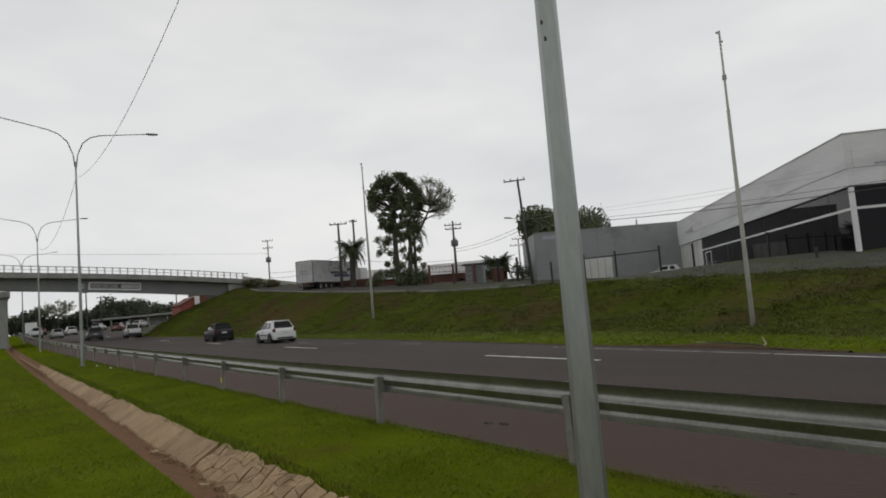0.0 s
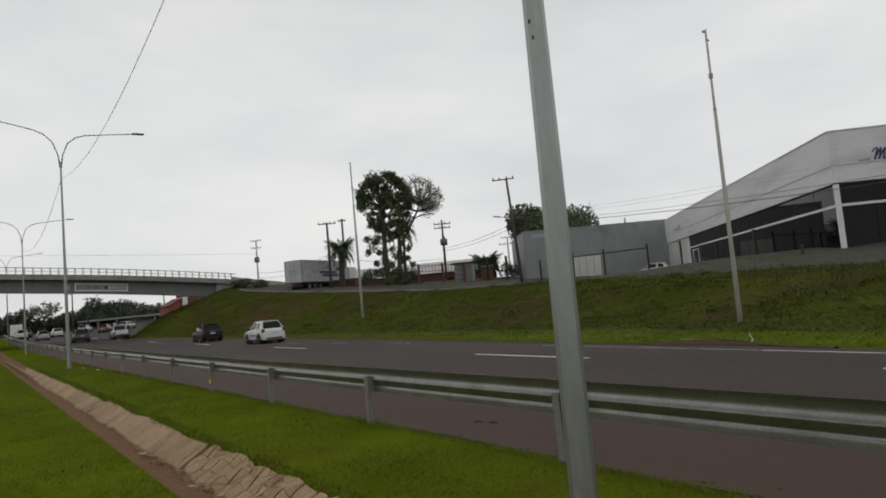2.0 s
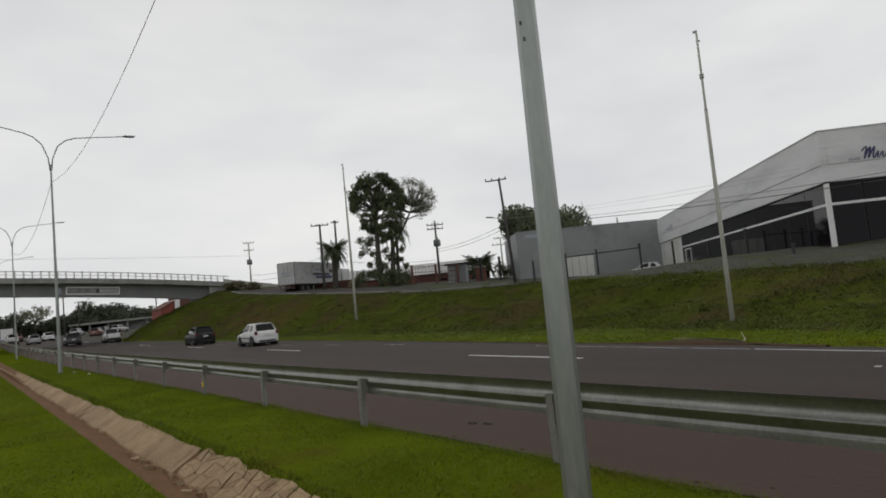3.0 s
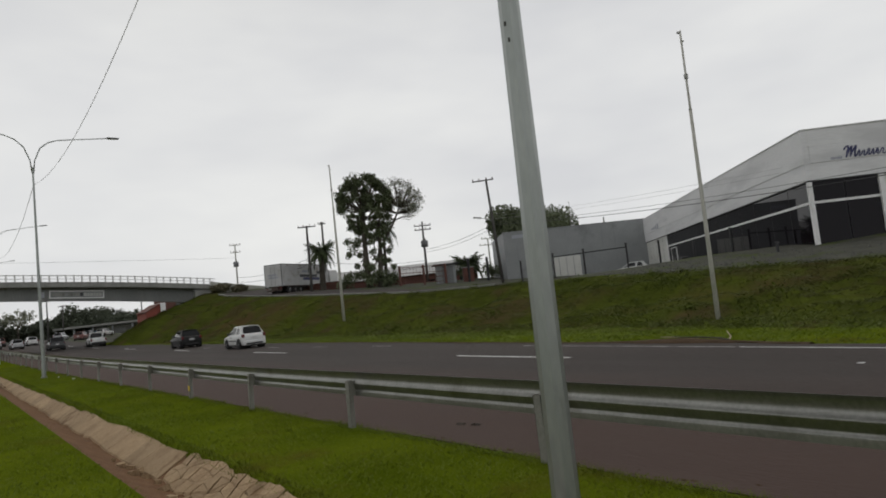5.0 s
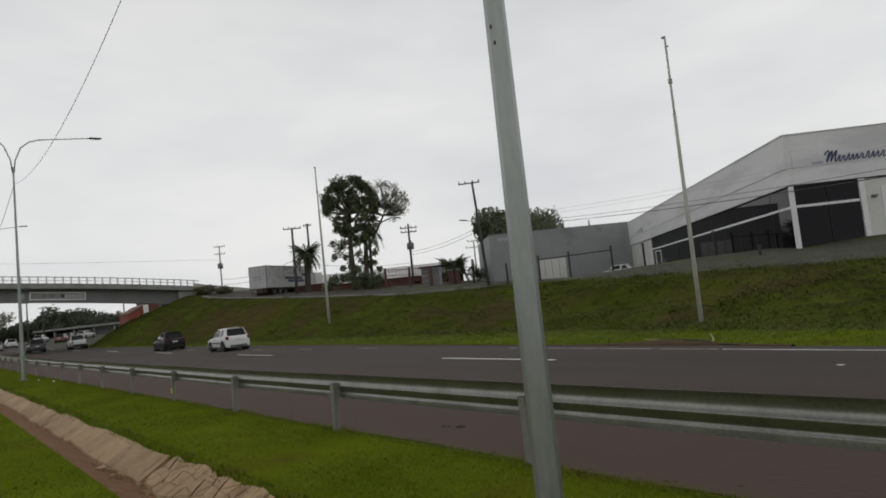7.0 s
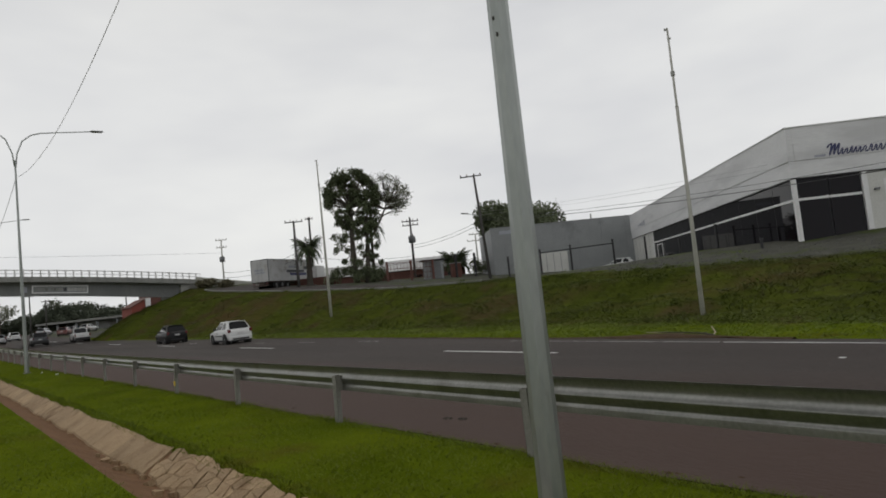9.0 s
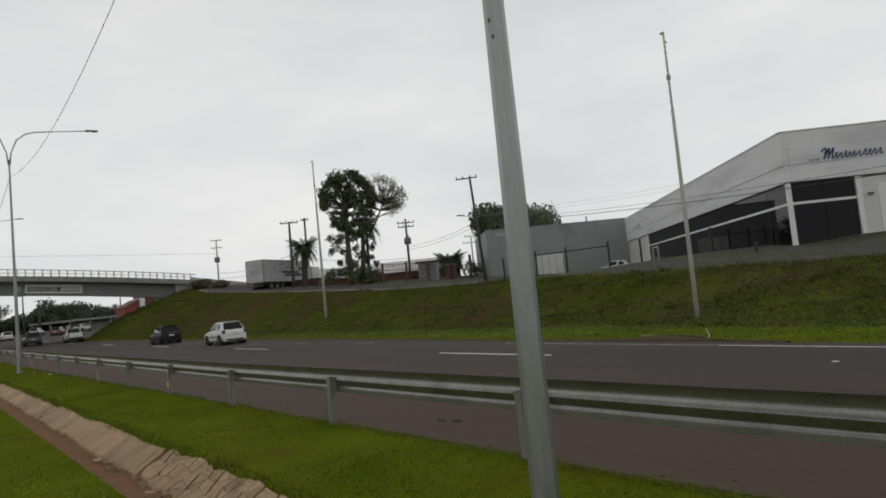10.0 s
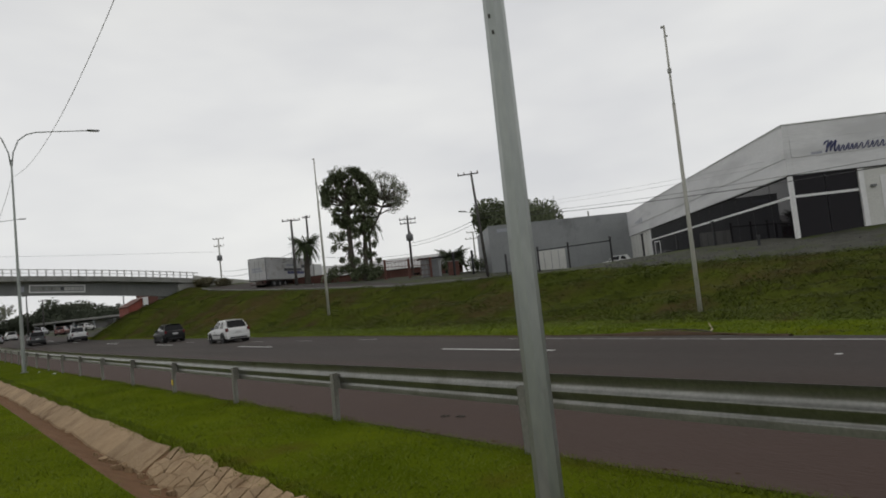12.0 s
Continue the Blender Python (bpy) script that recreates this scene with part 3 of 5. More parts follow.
def drain_slabs():
    def cells(ys, us, jy, ju, shrink, loose):
        grid = [[(u + rng.uniform(-ju, ju), y + rng.uniform(-jy, jy)) for u in us] for y in ys]
        for r0, r1 in zip(grid, grid[1:]):
            for k in range(len(us) - 1):
                q = [r0[k], r0[k + 1], r1[k + 1], r1[k]]
                cu, cy = sum(p[0] for p in q) / 4, sum(p[1] for p in q) / 4
                if rng.random() < loose * 0.08:
                    continue
                polys = [q]
                if rng.random() < loose:
                    polys = [[q[0], q[1], q[2]], [q[0], q[2], q[3]]]
                for pl in polys:
                    mu, my = sum(p[0] for p in pl) / len(pl), sum(p[1] for p in pl) / len(pl)
                    pts = []
                    for (ua, ya), (ub, yb) in zip(pl, pl[1:] + pl[:1]):
                        pts.append((ua, ya))
                        pts.append(((ua + ub) / 2 + rng.uniform(-0.03, 0.03), (ya + yb) / 2 + rng.uniform(-0.02, 0.02)))
                    pts = [(mu + (u - mu) * shrink, my + (y - my) * shrink) for u, y in pts]
                    ob = part("slab", slab_piece(pts, rng.uniform(0.035, 0.06) if loose else 0.045), M["slab"], drain)
                    if loose:
                        c = on_slope(mu, my, 0)
                        wild = 1.6 if k == 0 and my < 6.5 else 0.7
                        ob.matrix_basis = Matrix.Translation(c) @ pose(0, 0, 0, rng.uniform(-1.2, 1.2) * wild, rng.uniform(-1.5, 1) * wild, rng.uniform(-1.5, 1.5) * wild) @ Matrix.Translation(-c)
    cells([-7.5 + 0.62 * i for i in range(17)], (0.0, 1.02), 0.08, 0.06, 0.985, 0.0)
    cells([2.4 + 0.27 * i for i in range(25)], (-0.06, 0.3, 0.64, 1.05), 0.1, 0.11, 0.885, 0.45)
    ys, y = [9.0], 9.0
    while y < 31:
        y += rng.choice((0.28, 0.4, 0.75, 1.3))
        ys.append(y)
    cells(ys, (0.0, 1.02), 0.05, 0.09, 0.988, 0.0)
    cells([31.5 + 1.5 * i for i in range(22)], (0.05, 0.98), 0.2, 0.06, 0.98, 0.0)
    # fragments fallen into the channel and along the lip
    for k in range(22):
        yy = rng.uniform(3.5, 11)
        s = rng.uniform(0.03, 0.08)
        x = rng.uniform(2.05, 2.28)
        bm = bmesh.new()
        n = rng.randint(5, 7)
        top = [bm.verts.new((s * math.cos(6.283 * i / n) * rng.uniform(0.7, 1.2), s * math.sin(6.283 * i / n) * rng.uniform(0.7, 1.2), 0.035)) for i in range(n)]
        bot = [bm.verts.new((v.co.x * 1.05, v.co.y * 1.05, -0.04)) for v in top]
        bm.faces.new(top)
        for i in range(n):
            bm.faces.new((top[i], bot[i], bot[(i + 1) % n], top[(i + 1) % n]))
        part("fragment", bm, M["slab"], drain, m=pose(x, yy, terrain(x, yy) + 0.02, rng.uniform(-18, 18), rng.uniform(-18, 18), rng.uniform(0, 360)))


drain_slabs()
# far lip of the drain, a pale ribbon of concrete
part("far_lip", tube([(2.3 + 0.03 * math.sin(y), y, -0.1 + 0.03 * math.sin(y * 1.7)) for y in range(36, 72, 2)], 0.05, 6), M["slab"], drain)


# ---- overpass ----
def deck_z(x):
    """Top of the bridge deck across the highway, falling towards the bank."""
    return 9.15 - 0.052 * (x - 7.2) - 0.0011 * (x - 7.2) * abs(x - 7.2)


bridge = thing("overpass", pose(0, 92, 0), "grey concrete road overpass with a white railing and a pier", "bridge")
xs = [-46 + 2 * i for i in range(39)] + [31.2, 32, 33.5]


def bridge_run(name, ya, yb, top, bot, mat, label="", x_from=-46, x_to=33.6, sink=0.0):
    bm = bmesh.new()
    prev = None
    for x in [x for x in xs if x_from <= x <= x_to]:
        z = deck_z(x)
        row = [bm.verts.new(p) for p in ((x, ya, z + top), (x, yb, z + top), (x, yb, z + bot - sink * (x - 8)), (x, ya, z + bot - sink * (x - 8)))]
        if prev:
            for k in range(4):
                bm.faces.new((prev[k], row[k], row[(k + 1) % 4], prev[(k + 1) % 4]))
        else:
            bm.faces.new(row)
        prev = row
    bm.faces.new(list(reversed(prev)))
    bmesh.ops.recalc_face_normals(bm, faces=bm.faces)
    return part(name, bm, mat, bridge, label)


bridge_run("deck", 0.0, 10.5, 0.0, -0.42, M["concrete"], "stained concrete deck edge")
bridge_run("kerb", -0.12, 0.22, 0.16, -0.5, M["concrete"], "stained concrete kerb")
bridge_run("kerb", 10.3, 10.62, 0.16, -0.5, M["concrete"], "stained concrete kerb")
bridge_run("girder", 1.0, 1.75, -0.42, -2.12, M["girder"], "deep grey concrete girder", x_to=30, sink=0.014)
bridge_run("girder", 8.6, 9.35, -0.42, -1.4, M["girder"], "deep grey concrete girder", x_to=30, sink=0.014)
bridge_run("girder", 4.8, 5.5, -0.42, -1.6, M["girder"], "deep grey concrete girder", x_to=30, sink=0.014)
for yy in (0.05, 10.45):
    bridge_run("top_rail", yy - 0.06, yy + 0.06, 1.02, 0.9, M["whiteframe"], "pale railing bar", x_to=31.3)
    bridge_run("middle_rail", yy - 0.04, yy + 0.04, 0.58, 0.5, M["whiteframe"], "pale railing bar", x_to=31.3)
bm = box((-0.085, -0.06, 0), (0.085, 0.06, 0.94))
rp0 = None
for i in range(82):
    x = -42 + 0.895 * i
    for yy in (0.05, 10.45):
        if rp0 is None:
            rp0 = part("railing_post", bm, M["whiteframe"], bridge, m=pose(x, yy, deck_z(x) + 0.1))
        else:
            again(rp0, pose(x, yy, deck_z(x) + 0.1), bridge)
for xx in (1.4, -21):
    bm = box((xx - 0.75, 1.2, -0.5), (xx + 0.75, 9.2, deck_z(xx) - 2.9), 0.12)
    part("pier", bm, M["concrete"], bridge, "tall concrete pier wall")
    bm = box((xx - 1.0, 0.7, deck_z(xx) - 2.9), (xx + 1.0, 9.8, deck_z(xx) - 2.15), 0.08)
    part("pier_cap", bm, M["concrete"], bridge)
bm = box((28.4, 0.2, 2.5), (31.0, 10.3, deck_z(30) - 0.5), 0.05)
part("abutment", bm, M["concrete"], bridge, "concrete abutment in the bank")
for yy in (-0.2, 10.3):
    bm = bmesh.new()
    v = [bm.verts.new(p) for p in ((30.5, yy, 3.5), (42, yy - 3 if yy < 1 else yy, 4.6), (42, yy - 3 if yy < 1 else yy, 5.8), (30.5, yy, deck_z(30.5) + 0.5))]
    f = bm.faces.new(v)
    r = bmesh.ops.extrude_face_region(bm, geom=[f])
    for g in r["geom"]:
        if isinstance(g, bmesh.types.BMVert):
            g.co.y += 0.3
    bmesh.ops.recalc_face_normals(bm, faces=bm.faces)
    part("wing_wall", bm, M["paleconcrete"], bridge, "sloping concrete wing wall")
# sign on the girder; its faded words as bars
sx0, sx1 = 10.8, 17.0
ang = math.degrees(math.atan((deck_z(sx1) - deck_z(sx0)) / (sx1 - sx0)))
sg = part("sign_board", box((0, -0.06, -0.5), (sx1 - sx0, 0, 0.5), 0.01), M["whiteframe"], bridge, "long pale sign board with faded words",
          m=pose(sx0, 0.985, deck_z(sx0) - 1.35, 0, -ang, 0))
part("sign_face", box((0.14, -0.07, -0.37), (sx1 - sx0 - 0.14, -0.061, 0.37)), M["greywall"], sg, "grey sign face")
rng = random.Random(3)
bx = 0.35
while bx < sx1 - sx0 - 0.5:
    w = rng.choice((0.22, 0.3, 0.36))
    part("word_bar", box((bx, -0.082, -0.22), (bx + w, -0.071, 0.22)), M["signdark"] if 3.0 < bx < 3.6 else M["concrete"] if bx < 3.0 else M["roofsheet"], sg)
    bx += w + (0.3 if rng.random() < 0.15 else 0.07)
part("emblem", box((9.6, 0.93, deck_z(9.9) - 1.75), (10.3, 0.98, deck_z(9.9) - 1.05), 0.02), M["signgrey"], bridge, "small square emblem")


# ---- utility poles and lines ----
def crossarm(bm, z, half, x=0.0):
    add_box(bm, (x - half, -0.06, z - 0.06), (x + half, 0.06, z + 0.06), 0.01)


def utility_pole(x, y, top, base, arms, turn, mat="darkwood", tank=False, lampside=0, r=0.16, lean=0.0, arm_x=0.0, label=""):
    t = thing("utility_pole", pose(x, y, base, 0, lean, turn), label or "dark utility pole with a crossarm and insulators", "utility pole", "utility poles along the street")
    h = top - base
    part("pole", tube([(0, 0, -0.6), (0, 0, h * 0.5), (0, 0, h)], [r * 1.15, r, r * 0.75], 10), M[mat], t, smooth=True)
    for dz, half in arms:
        bm = bmesh.new()
        crossarm(bm, h - dz, half, arm_x)
        a = part("crossarm", bm, M[mat], t)
        for k in (-0.92, -0.35, 0.35, 0.92):
            part("insulator", tube([(arm_x + k * half, 0, h - dz + 0.06), (arm_x + k * half, 0, h - dz + 0.14), (arm_x + k * half, 0, h - dz + 0.28)],
                                   [0.03, 0.075, 0.05], 8), M["insulator"], a)
    if tank:
        bm = tube([(0.05, -0.3, h * tank - 0.45), (0.05, -0.3, h * tank - 0.4), (0.05, -0.3, h * tank + 0.4), (0.05, -0.3, h * tank + 0.5)], [0.4, 0.48, 0.48, 0.3], 14)
        tk = part("transformer", bm, M["transformer"], t, "grey transformer tank", smooth=True)
        part("bushing", tube([(0.2, -0.3, h * tank + 0.45), (0.2, -0.3, h * tank + 0.8)], [0.07, 0.04], 8), M["insulator"], tk)
    if lampside:
        bm = tube([(0, 0, h - 4.6), (lampside * 0.7, 0, h - 4.2), (lampside * 1.4, 0, h - 4.0)], 0.035, 6)
        a = part("lamp_arm", bm, M["galvpole"], t)
        part("lamp_head", box((-0.4, -0.12, -0.08), (0.4, 0.12, 0.05), 0.04, m=pose(lampside * 1.6, 0, h - 3.95, 0, -10 * lampside, 0)), M["galv"], a)
    return t


FACE = -35.6  # crossarms lie across the line of sight from the verge
utility_pole(46.9, 48.9, 14.15, 2.9, [(0.1, 1.15)], FACE, r=0.15, lampside=-1, lean=-3.2, arm_x=-0.35)
utility_pole(52.4, 69.5, 12.75, 3.4, [(0.55, 1.15), (1.1, 1.1)], FACE, r=0.16, tank=0.67)
utility_pole(35.8, 71.0, 12.6, 4.4, [(0.15, 1.1)], FACE, r=0.16, mat="darkwood")
utility_pole(44.4, 83.3, 15.0, 5.2, [(0.3, 0.55)], FACE, r=0.17)
utility_pole(43.2, 115.5, 16.0, 3.6, [(0.15, 1.0), (1.5, 0.9)], FACE, r=0.15, mat="paleconcrete", tank=0.7,
             label="pale concrete utility pole with two crossarms and a tank")
for fx, fy, ft in ((11.5, 156, 10.5), (15.2, 163, 9.5), (33.0, 170, 13.5)):
    utility_pole(fx + 6, fy, ft, rise(fy), [(0.4, 0.9)], FACE, r=0.14, mat="darkwood")
utility_pole(74.4, 80.7, 11.6, 4.0, [(0.1, 1.1), (1.2, 1.5)], FACE, r=0.14, mat="paleconcrete",
             label="pale concrete utility pole with two crossarms")


def line(a, b, drop, r=0.02, mat="cable", name="power_line"):
    ob = part(name, tube(sag(a, b, drop, 14), r, 4), M[mat])
    return tagged(ob, "thin dark overhead power line between poles", "power line", "overhead lines")


line((43.2, 115.5, 13.5), (-60, 118, 17.3), 0.6, 0.018, "palecable")
line((43.2, 115.5, 9.9), (35.8, 71.0, 8.6), 0.7, 0.025)
line((43.2, 115.5, 9.0), (35.8, 71.0, 7.9), 0.7, 0.025)
line((52.4, 69.5, 8.9), (46.6, 48.9, 9.3), 0.4)
line((52.4, 69.5, 8.5), (46.6, 48.9, 8.9), 0.4)
line((52.4, 69.5, 6.6), (44.4, 83.3, 7.6), 0.4)
line((46.6, 48.9, 9.2), (34.0, 4.0, 5.2), 0.5, 0.02)
line((46.6, 48.9, 9.45), (34.0, 4.0, 5.6), 0.55, 0.012)
line((46.6, 48.9, 9.8), (36.0, 2.0, 6.7), 0.6, 0.008, "palecable")
line((46.6, 48.9, 10.1), (36.0, 2.0, 7.0), 0.6, 0.008, "palecable")
line((35.8, 71.0, 8.3), (52.4, 69.5, 7.4), 0.5)


# ---- showroom with white cladding and dark glass ----
def showroom():
    ox, oy, z0 = 37.28, 13.95, 2.9
    turn = math.degrees(math.atan2(31.05, 30.2))
    t = thing("showroom", pose(ox, oy, 0, 0, 0, turn), "white clad showroom with dark glass fronts and a high parapet", "building")
    # local: x along the long front (away), y into the building is -y; the short front runs along -y
    LEN, DEEP, ZB, ZT, ZG = 43.3, 22.0, 6.12, 8.92, z0 - 0.6
    # core walls behind the glass
    part("back_wall", box((0.6, -DEEP, ZG), (LEN, -DEEP + 0.2, ZT)), M["cladding"], t)
    part("end_wall", box((LEN - 0.2, -DEEP + 0.2, ZG), (LEN, -0.35, ZT)), M["cladding"], t)
    part("floor_slab", box((0.25, -DEEP + 0.2, ZG), (LEN - 0.2, -0.35, z0)), M["concrete"], t)
    part("roof", box((0.3, -DEEP + 0.2, ZT - 0.5), (LEN - 0.2, -0.35, ZT - 0.35)), M["roofsheet"], t)
    part("inner_wall", box((6.0, -DEEP + 2, z0), (LEN - 8, -DEEP + 2.15, ZB)), M["greywall"], t)
    # parapet bands of cladding sheets in three courses, joints recessed
    rng = random.Random(8)
    for row in range(3):
        za = ZB + (ZT - ZB) * row / 3 + (0.0 if row == 0 else 0.012)
        zb = ZB + (ZT - ZB) * (row + 1) / 3
        lean = (0.0, 0.03, 0.0)[row]
        n = 9
        for i in range(n):
            xa, xb = LEN * i / n + 0.005, LEN * (i + 1) / n - 0.005
            part("cladding_panel", box((xa - 0.003, -0.32, za), (xb + 0.003, lean, zb), 0.003), M["cladding"], t)
        n = 5
        for i in range(n):
            ya, yb = -DEEP * i / n - 0.324, -DEEP * (i + 1) / n - 0.32
            part("cladding_panel", box((-lean, yb, za), (0.32, ya, zb), 0.002), M["cladding"], t)
    part("coping", box((-0.06, -DEEP, ZT), (0.36, 0.06, ZT + 0.05), 0.01), M["whiteframe"], t)
    part("coping", box((0.37, -0.36, ZT), (LEN, 0.06, ZT + 0.05), 0.01), M["whiteframe"], t)
    part("soffit", box((0.02, -0.6, ZB - 0.06), (LEN, 0.0, ZB - 0.003)), M["plastic"], t)
    part("soffit", box((0.02, -DEEP, ZB - 0.06), (0.6, -0.61, ZB - 0.003)), M["plastic"], t)
    # long front: glass panes between slim dark joints, one white transom, a white wall at the far end
    ZM = 4.93
    part("corner_post", box((0.02, -0.24, ZG), (0.24, -0.02, ZB - 0.06), 0.008), M["whiteframe"], t, "white corner post")
    n = 12
    for i in range(n):
        xa, xb = 0.26 + (33.0 - 0.26) * i / n, 0.26 + (33.0 - 0.26) * (i + 1) / n
        for za, zb in ((z0 - 0.3, ZM - 0.07), (ZM + 0.07, ZB - 0.06)):
            part("glass_pane", box((xa + 0.015, -0.17, za), (xb - 0.015, -0.15, zb)), M["showglass"], t)
        part("mullion", box((xb - 0.014, -0.2, z0 - 0.3), (xb + 0.014, -0.14, ZB - 0.06)), M["plastic"], t)
    part("transom", box((0.26, -0.2, ZM - 0.07), (33.0, -0.1, ZM + 0.07), 0.006), M["whiteframe"], t, "white transom bar")
    part("sill", box((0.26, -0.25, ZG), (33.0, -0.08, z0 - 0.3)), M["concrete"], t)
    part("end_post", box((33.0, -0.26, ZG), (33.35, -0.06, ZB - 0.06), 0.008), M["whiteframe"], t)
    part("side_wall", box((33.36, -0.3, ZG), (LEN - 0.2, -0.08, ZB - 0.06)), M["whitegate"], t, "pale sheet wall")
    for k in range(1, 6):
        part("wall_joint", box((33.4 + 1.6 * k, -0.079, ZG), (33.44 + 1.6 * k, -0.07, ZB - 0.1)), M["greywall"], t)
    # small door at the far end of the glass
    part("door_frame", box((29.5, -0.1, z0), (29.62, -0.04, z0 + 1.75)), M["whiteframe"], t)
    part("door_frame", box((31.6, -0.1, z0), (31.72, -0.04, z0 + 1.75)), M["whiteframe"], t)
    part("door_frame", box((29.62, -0.1, z0 + 1.65), (31.6, -0.04, z0 + 1.75)), M["whiteframe"], t)
    part("bench_rail", box((15.2, 0.2, z0 - 0.05), (18.0, 0.35, z0 + 0.07), 0.01), M["whiteframe"], t, "low white rail before the glass")
    # short front
    n = 2
    for i in range(n):
        ya, yb = -0.26 - 3.4 * i / n, -0.26 - 3.4 * (i + 1) / n
        for za, zb in ((z0 - 0.3, ZM - 0.07), (ZM + 0.07, ZB - 0.06)):
            part("glass_pane", box((0.15, yb + 0.015, za), (0.17, ya - 0.015, zb)), M["showglass"], t)
    part("transom", box((0.1, -3.66, ZM - 0.07), (0.2, -0.26, ZM + 0.07), 0.006), M["whiteframe"], t, "white transom bar")
    part("column", box((0.02, -3.95, ZG), (0.28, -3.67, ZB - 0.06), 0.01), M["whiteframe"], t, "white column")
    part("front_wall", box((0.12, -7.4, ZG), (0.3, -3.96, ZB - 0.06)), M["whitegate"], t, "pale front wall")
    part("wall_lamp", box((-0.08, -4.5, 5.0), (0.12, -4.25, 5.12), 0.02), M["transformer"], t)
    part("notice", box((0.09, -6.2, 4.2), (0.116, -5.2, 4.75)), M["bluepanel"], t, "blue notice panel")
    part("door_leaf", box((0.08, -6.7, z0), (0.116, -4.8, 5.6), 0.01), M["whiteframe"], t)
    part("front_wall", box((0.12, -DEEP, ZG), (0.3, -7.41, ZB - 0.06)), M["showglass"], t)
    # flowing slanted strokes where the painted name stands
    def stroke(pts, w=0.036):
        y0, zc = -2.15, 7.16
        pts = smooth_line(pts, 4)
        return part("name_mark", tube([(-0.036, y0 - u - 0.3 * v, zc + v) for u, v in pts], w, 6), M["signblue"], t, "dark blue painted mark", smooth=True)

    stroke([(-0.2, 0.42), (-0.14, 0.55), (0.02, 0.6), (0.0, 0.3), (0.0, 0.0)], 0.045)
    stroke([(0.0, 0.05), (0.1, 0.4), (0.2, 0.6), (0.2, 0.3), (0.21, 0.02)], 0.045)
    stroke([(0.21, 0.05), (0.32, 0.4), (0.42, 0.6), (0.41, 0.3), (0.44, 0.02), (0.54, 0.06)], 0.045)
    u = 0.54
    while u < 3.0:
        w = rng.choice((0.22, 0.28, 0.34))
        h = rng.choice((0.28, 0.31, 0.34))
        stroke([(u, 0.06), (u + w * 0.3, h), (u + w * 0.55, h * 0.8), (u + w * 0.5, 0.06), (u + w * 0.75, 0.0), (u + w, 0.08)])
        u += w
    part("name_bar", box((-0.034, -1.95, 7.12), (-0.031, -1.35, 7.26)), M["signgrey"], t)
    for k in range(4):
        part("name_mark", box((35.6 + 0.95 * k, 0.031, 7.1 + 0.05 * k), (36.3 + 0.95 * k, 0.036, 7.65 - 0.08 * k), 0.0), M["signgrey"], t, "faded painted mark")
    return t


showroom()


# ---- grey warehouse beside it ----
def warehouse():
    ax, ay, bx, by = 54.5, 56.0, 69.3, 45.3
    L = math.hypot(bx - ax, by - ay)
    turn = math.degrees(math.atan2(by - ay, bx - ax))
    t = thing("warehouse", pose(ax, ay, 0, 0, 0, turn), "plain grey sheet-metal warehouse with a pale sliding gate", "building")
    Z0, Z1, D = 1.8, 9.15, 12
    part("end_wall", box((0, 0.2, Z0), (0.2, D, Z1)), M["greywall"], t)
    part("back_wall", box((0.2, D - 0.2, Z0), (L, D, Z1)), M["greywall"], t)
    part("end_wall", box((L - 0.2, 0.2, Z0), (L, D - 0.2, Z1)), M["greywall"], t)
    n = 12
    for i in range(n):
        part("wall_sheet", box((L * i / n + 0.006, -0.015 * (i % 2), Z0), (L * (i + 1) / n - 0.006, 0.2, Z1), 0.004), M["greywall"], t)
    n = 8
    for i in range(n):
        part("wall_sheet", box((-0.05, D * i / n + 0.01, Z0), (-0.01, D * (i + 1) / n - 0.01, Z1), 0.004), M["greywall"], t)
    part("roof", box((0.2, 0.2, Z1 - 0.4), (L - 0.2, D - 0.2, Z1 - 0.25)), M["roofsheet"], t)
    part("coping", box((-0.1, -0.08, Z1), (L, 0.25, Z1 + 0.08), 0.01), M["greywall"], t)
    part("name_mark", box((1.0, -0.05, 8.35), (2.6, -0.035, 8.75)), M["signgrey"], t, "faded painted mark")
    g = part("gate", box((5.6, -0.2, Z0), (9.1, -0.08, 5.55), 0.01), M["whitegate"], t, "pale sliding gate")
    for k in range(3):
        part("gate_rib", box((6.4 + 0.9 * k, -0.22, Z0 + 0.2), (6.46 + 0.9 * k, -0.2, 5.4)), M["greywall"], g)
    part("chimney_pipe", tube([(13.2, 2, Z1 - 0.3), (13.2, 2, Z1 + 0.9)], 0.1, 8), M["galv"], t)
    part("aerial", tube([(10.5, 8, Z1 - 0.3), (10.5, 8, Z1 + 4.2)], 0.03, 5), M["galv"], t)
    return t


warehouse()


# ---- black yard fence in front of the warehouse and showroom ----
def yard_fence(name, pts, h, label, rails=(1.0,), ptop=0.0, r=0.09):
    t = thing(name, pose(0, 0, 0), label, "fence")
    ps = [Vector((x, y, terrain(x, y) - 0.05)) for x, y in pts]
    for p in ps:
        part("post", tube([p - Vector((0, 0, 0.3)), p + Vector((0, 0, h + ptop))], r, 8), M["black"], t)
        if ptop:
            part("post_cap", tube([p + Vector((0, 0, h + ptop)), p + Vector((0, 0, h + ptop + 0.12))], [r * 1.8, r * 1.2], 8), M["black"], t)
    for a, b in zip(ps, ps[1:]):
        for k in rails:
            part("rail", tube([a + Vector((0, 0, h * k)), b + Vector((0, 0, h * k))], 0.06, 6), M["black"], t)
    return t


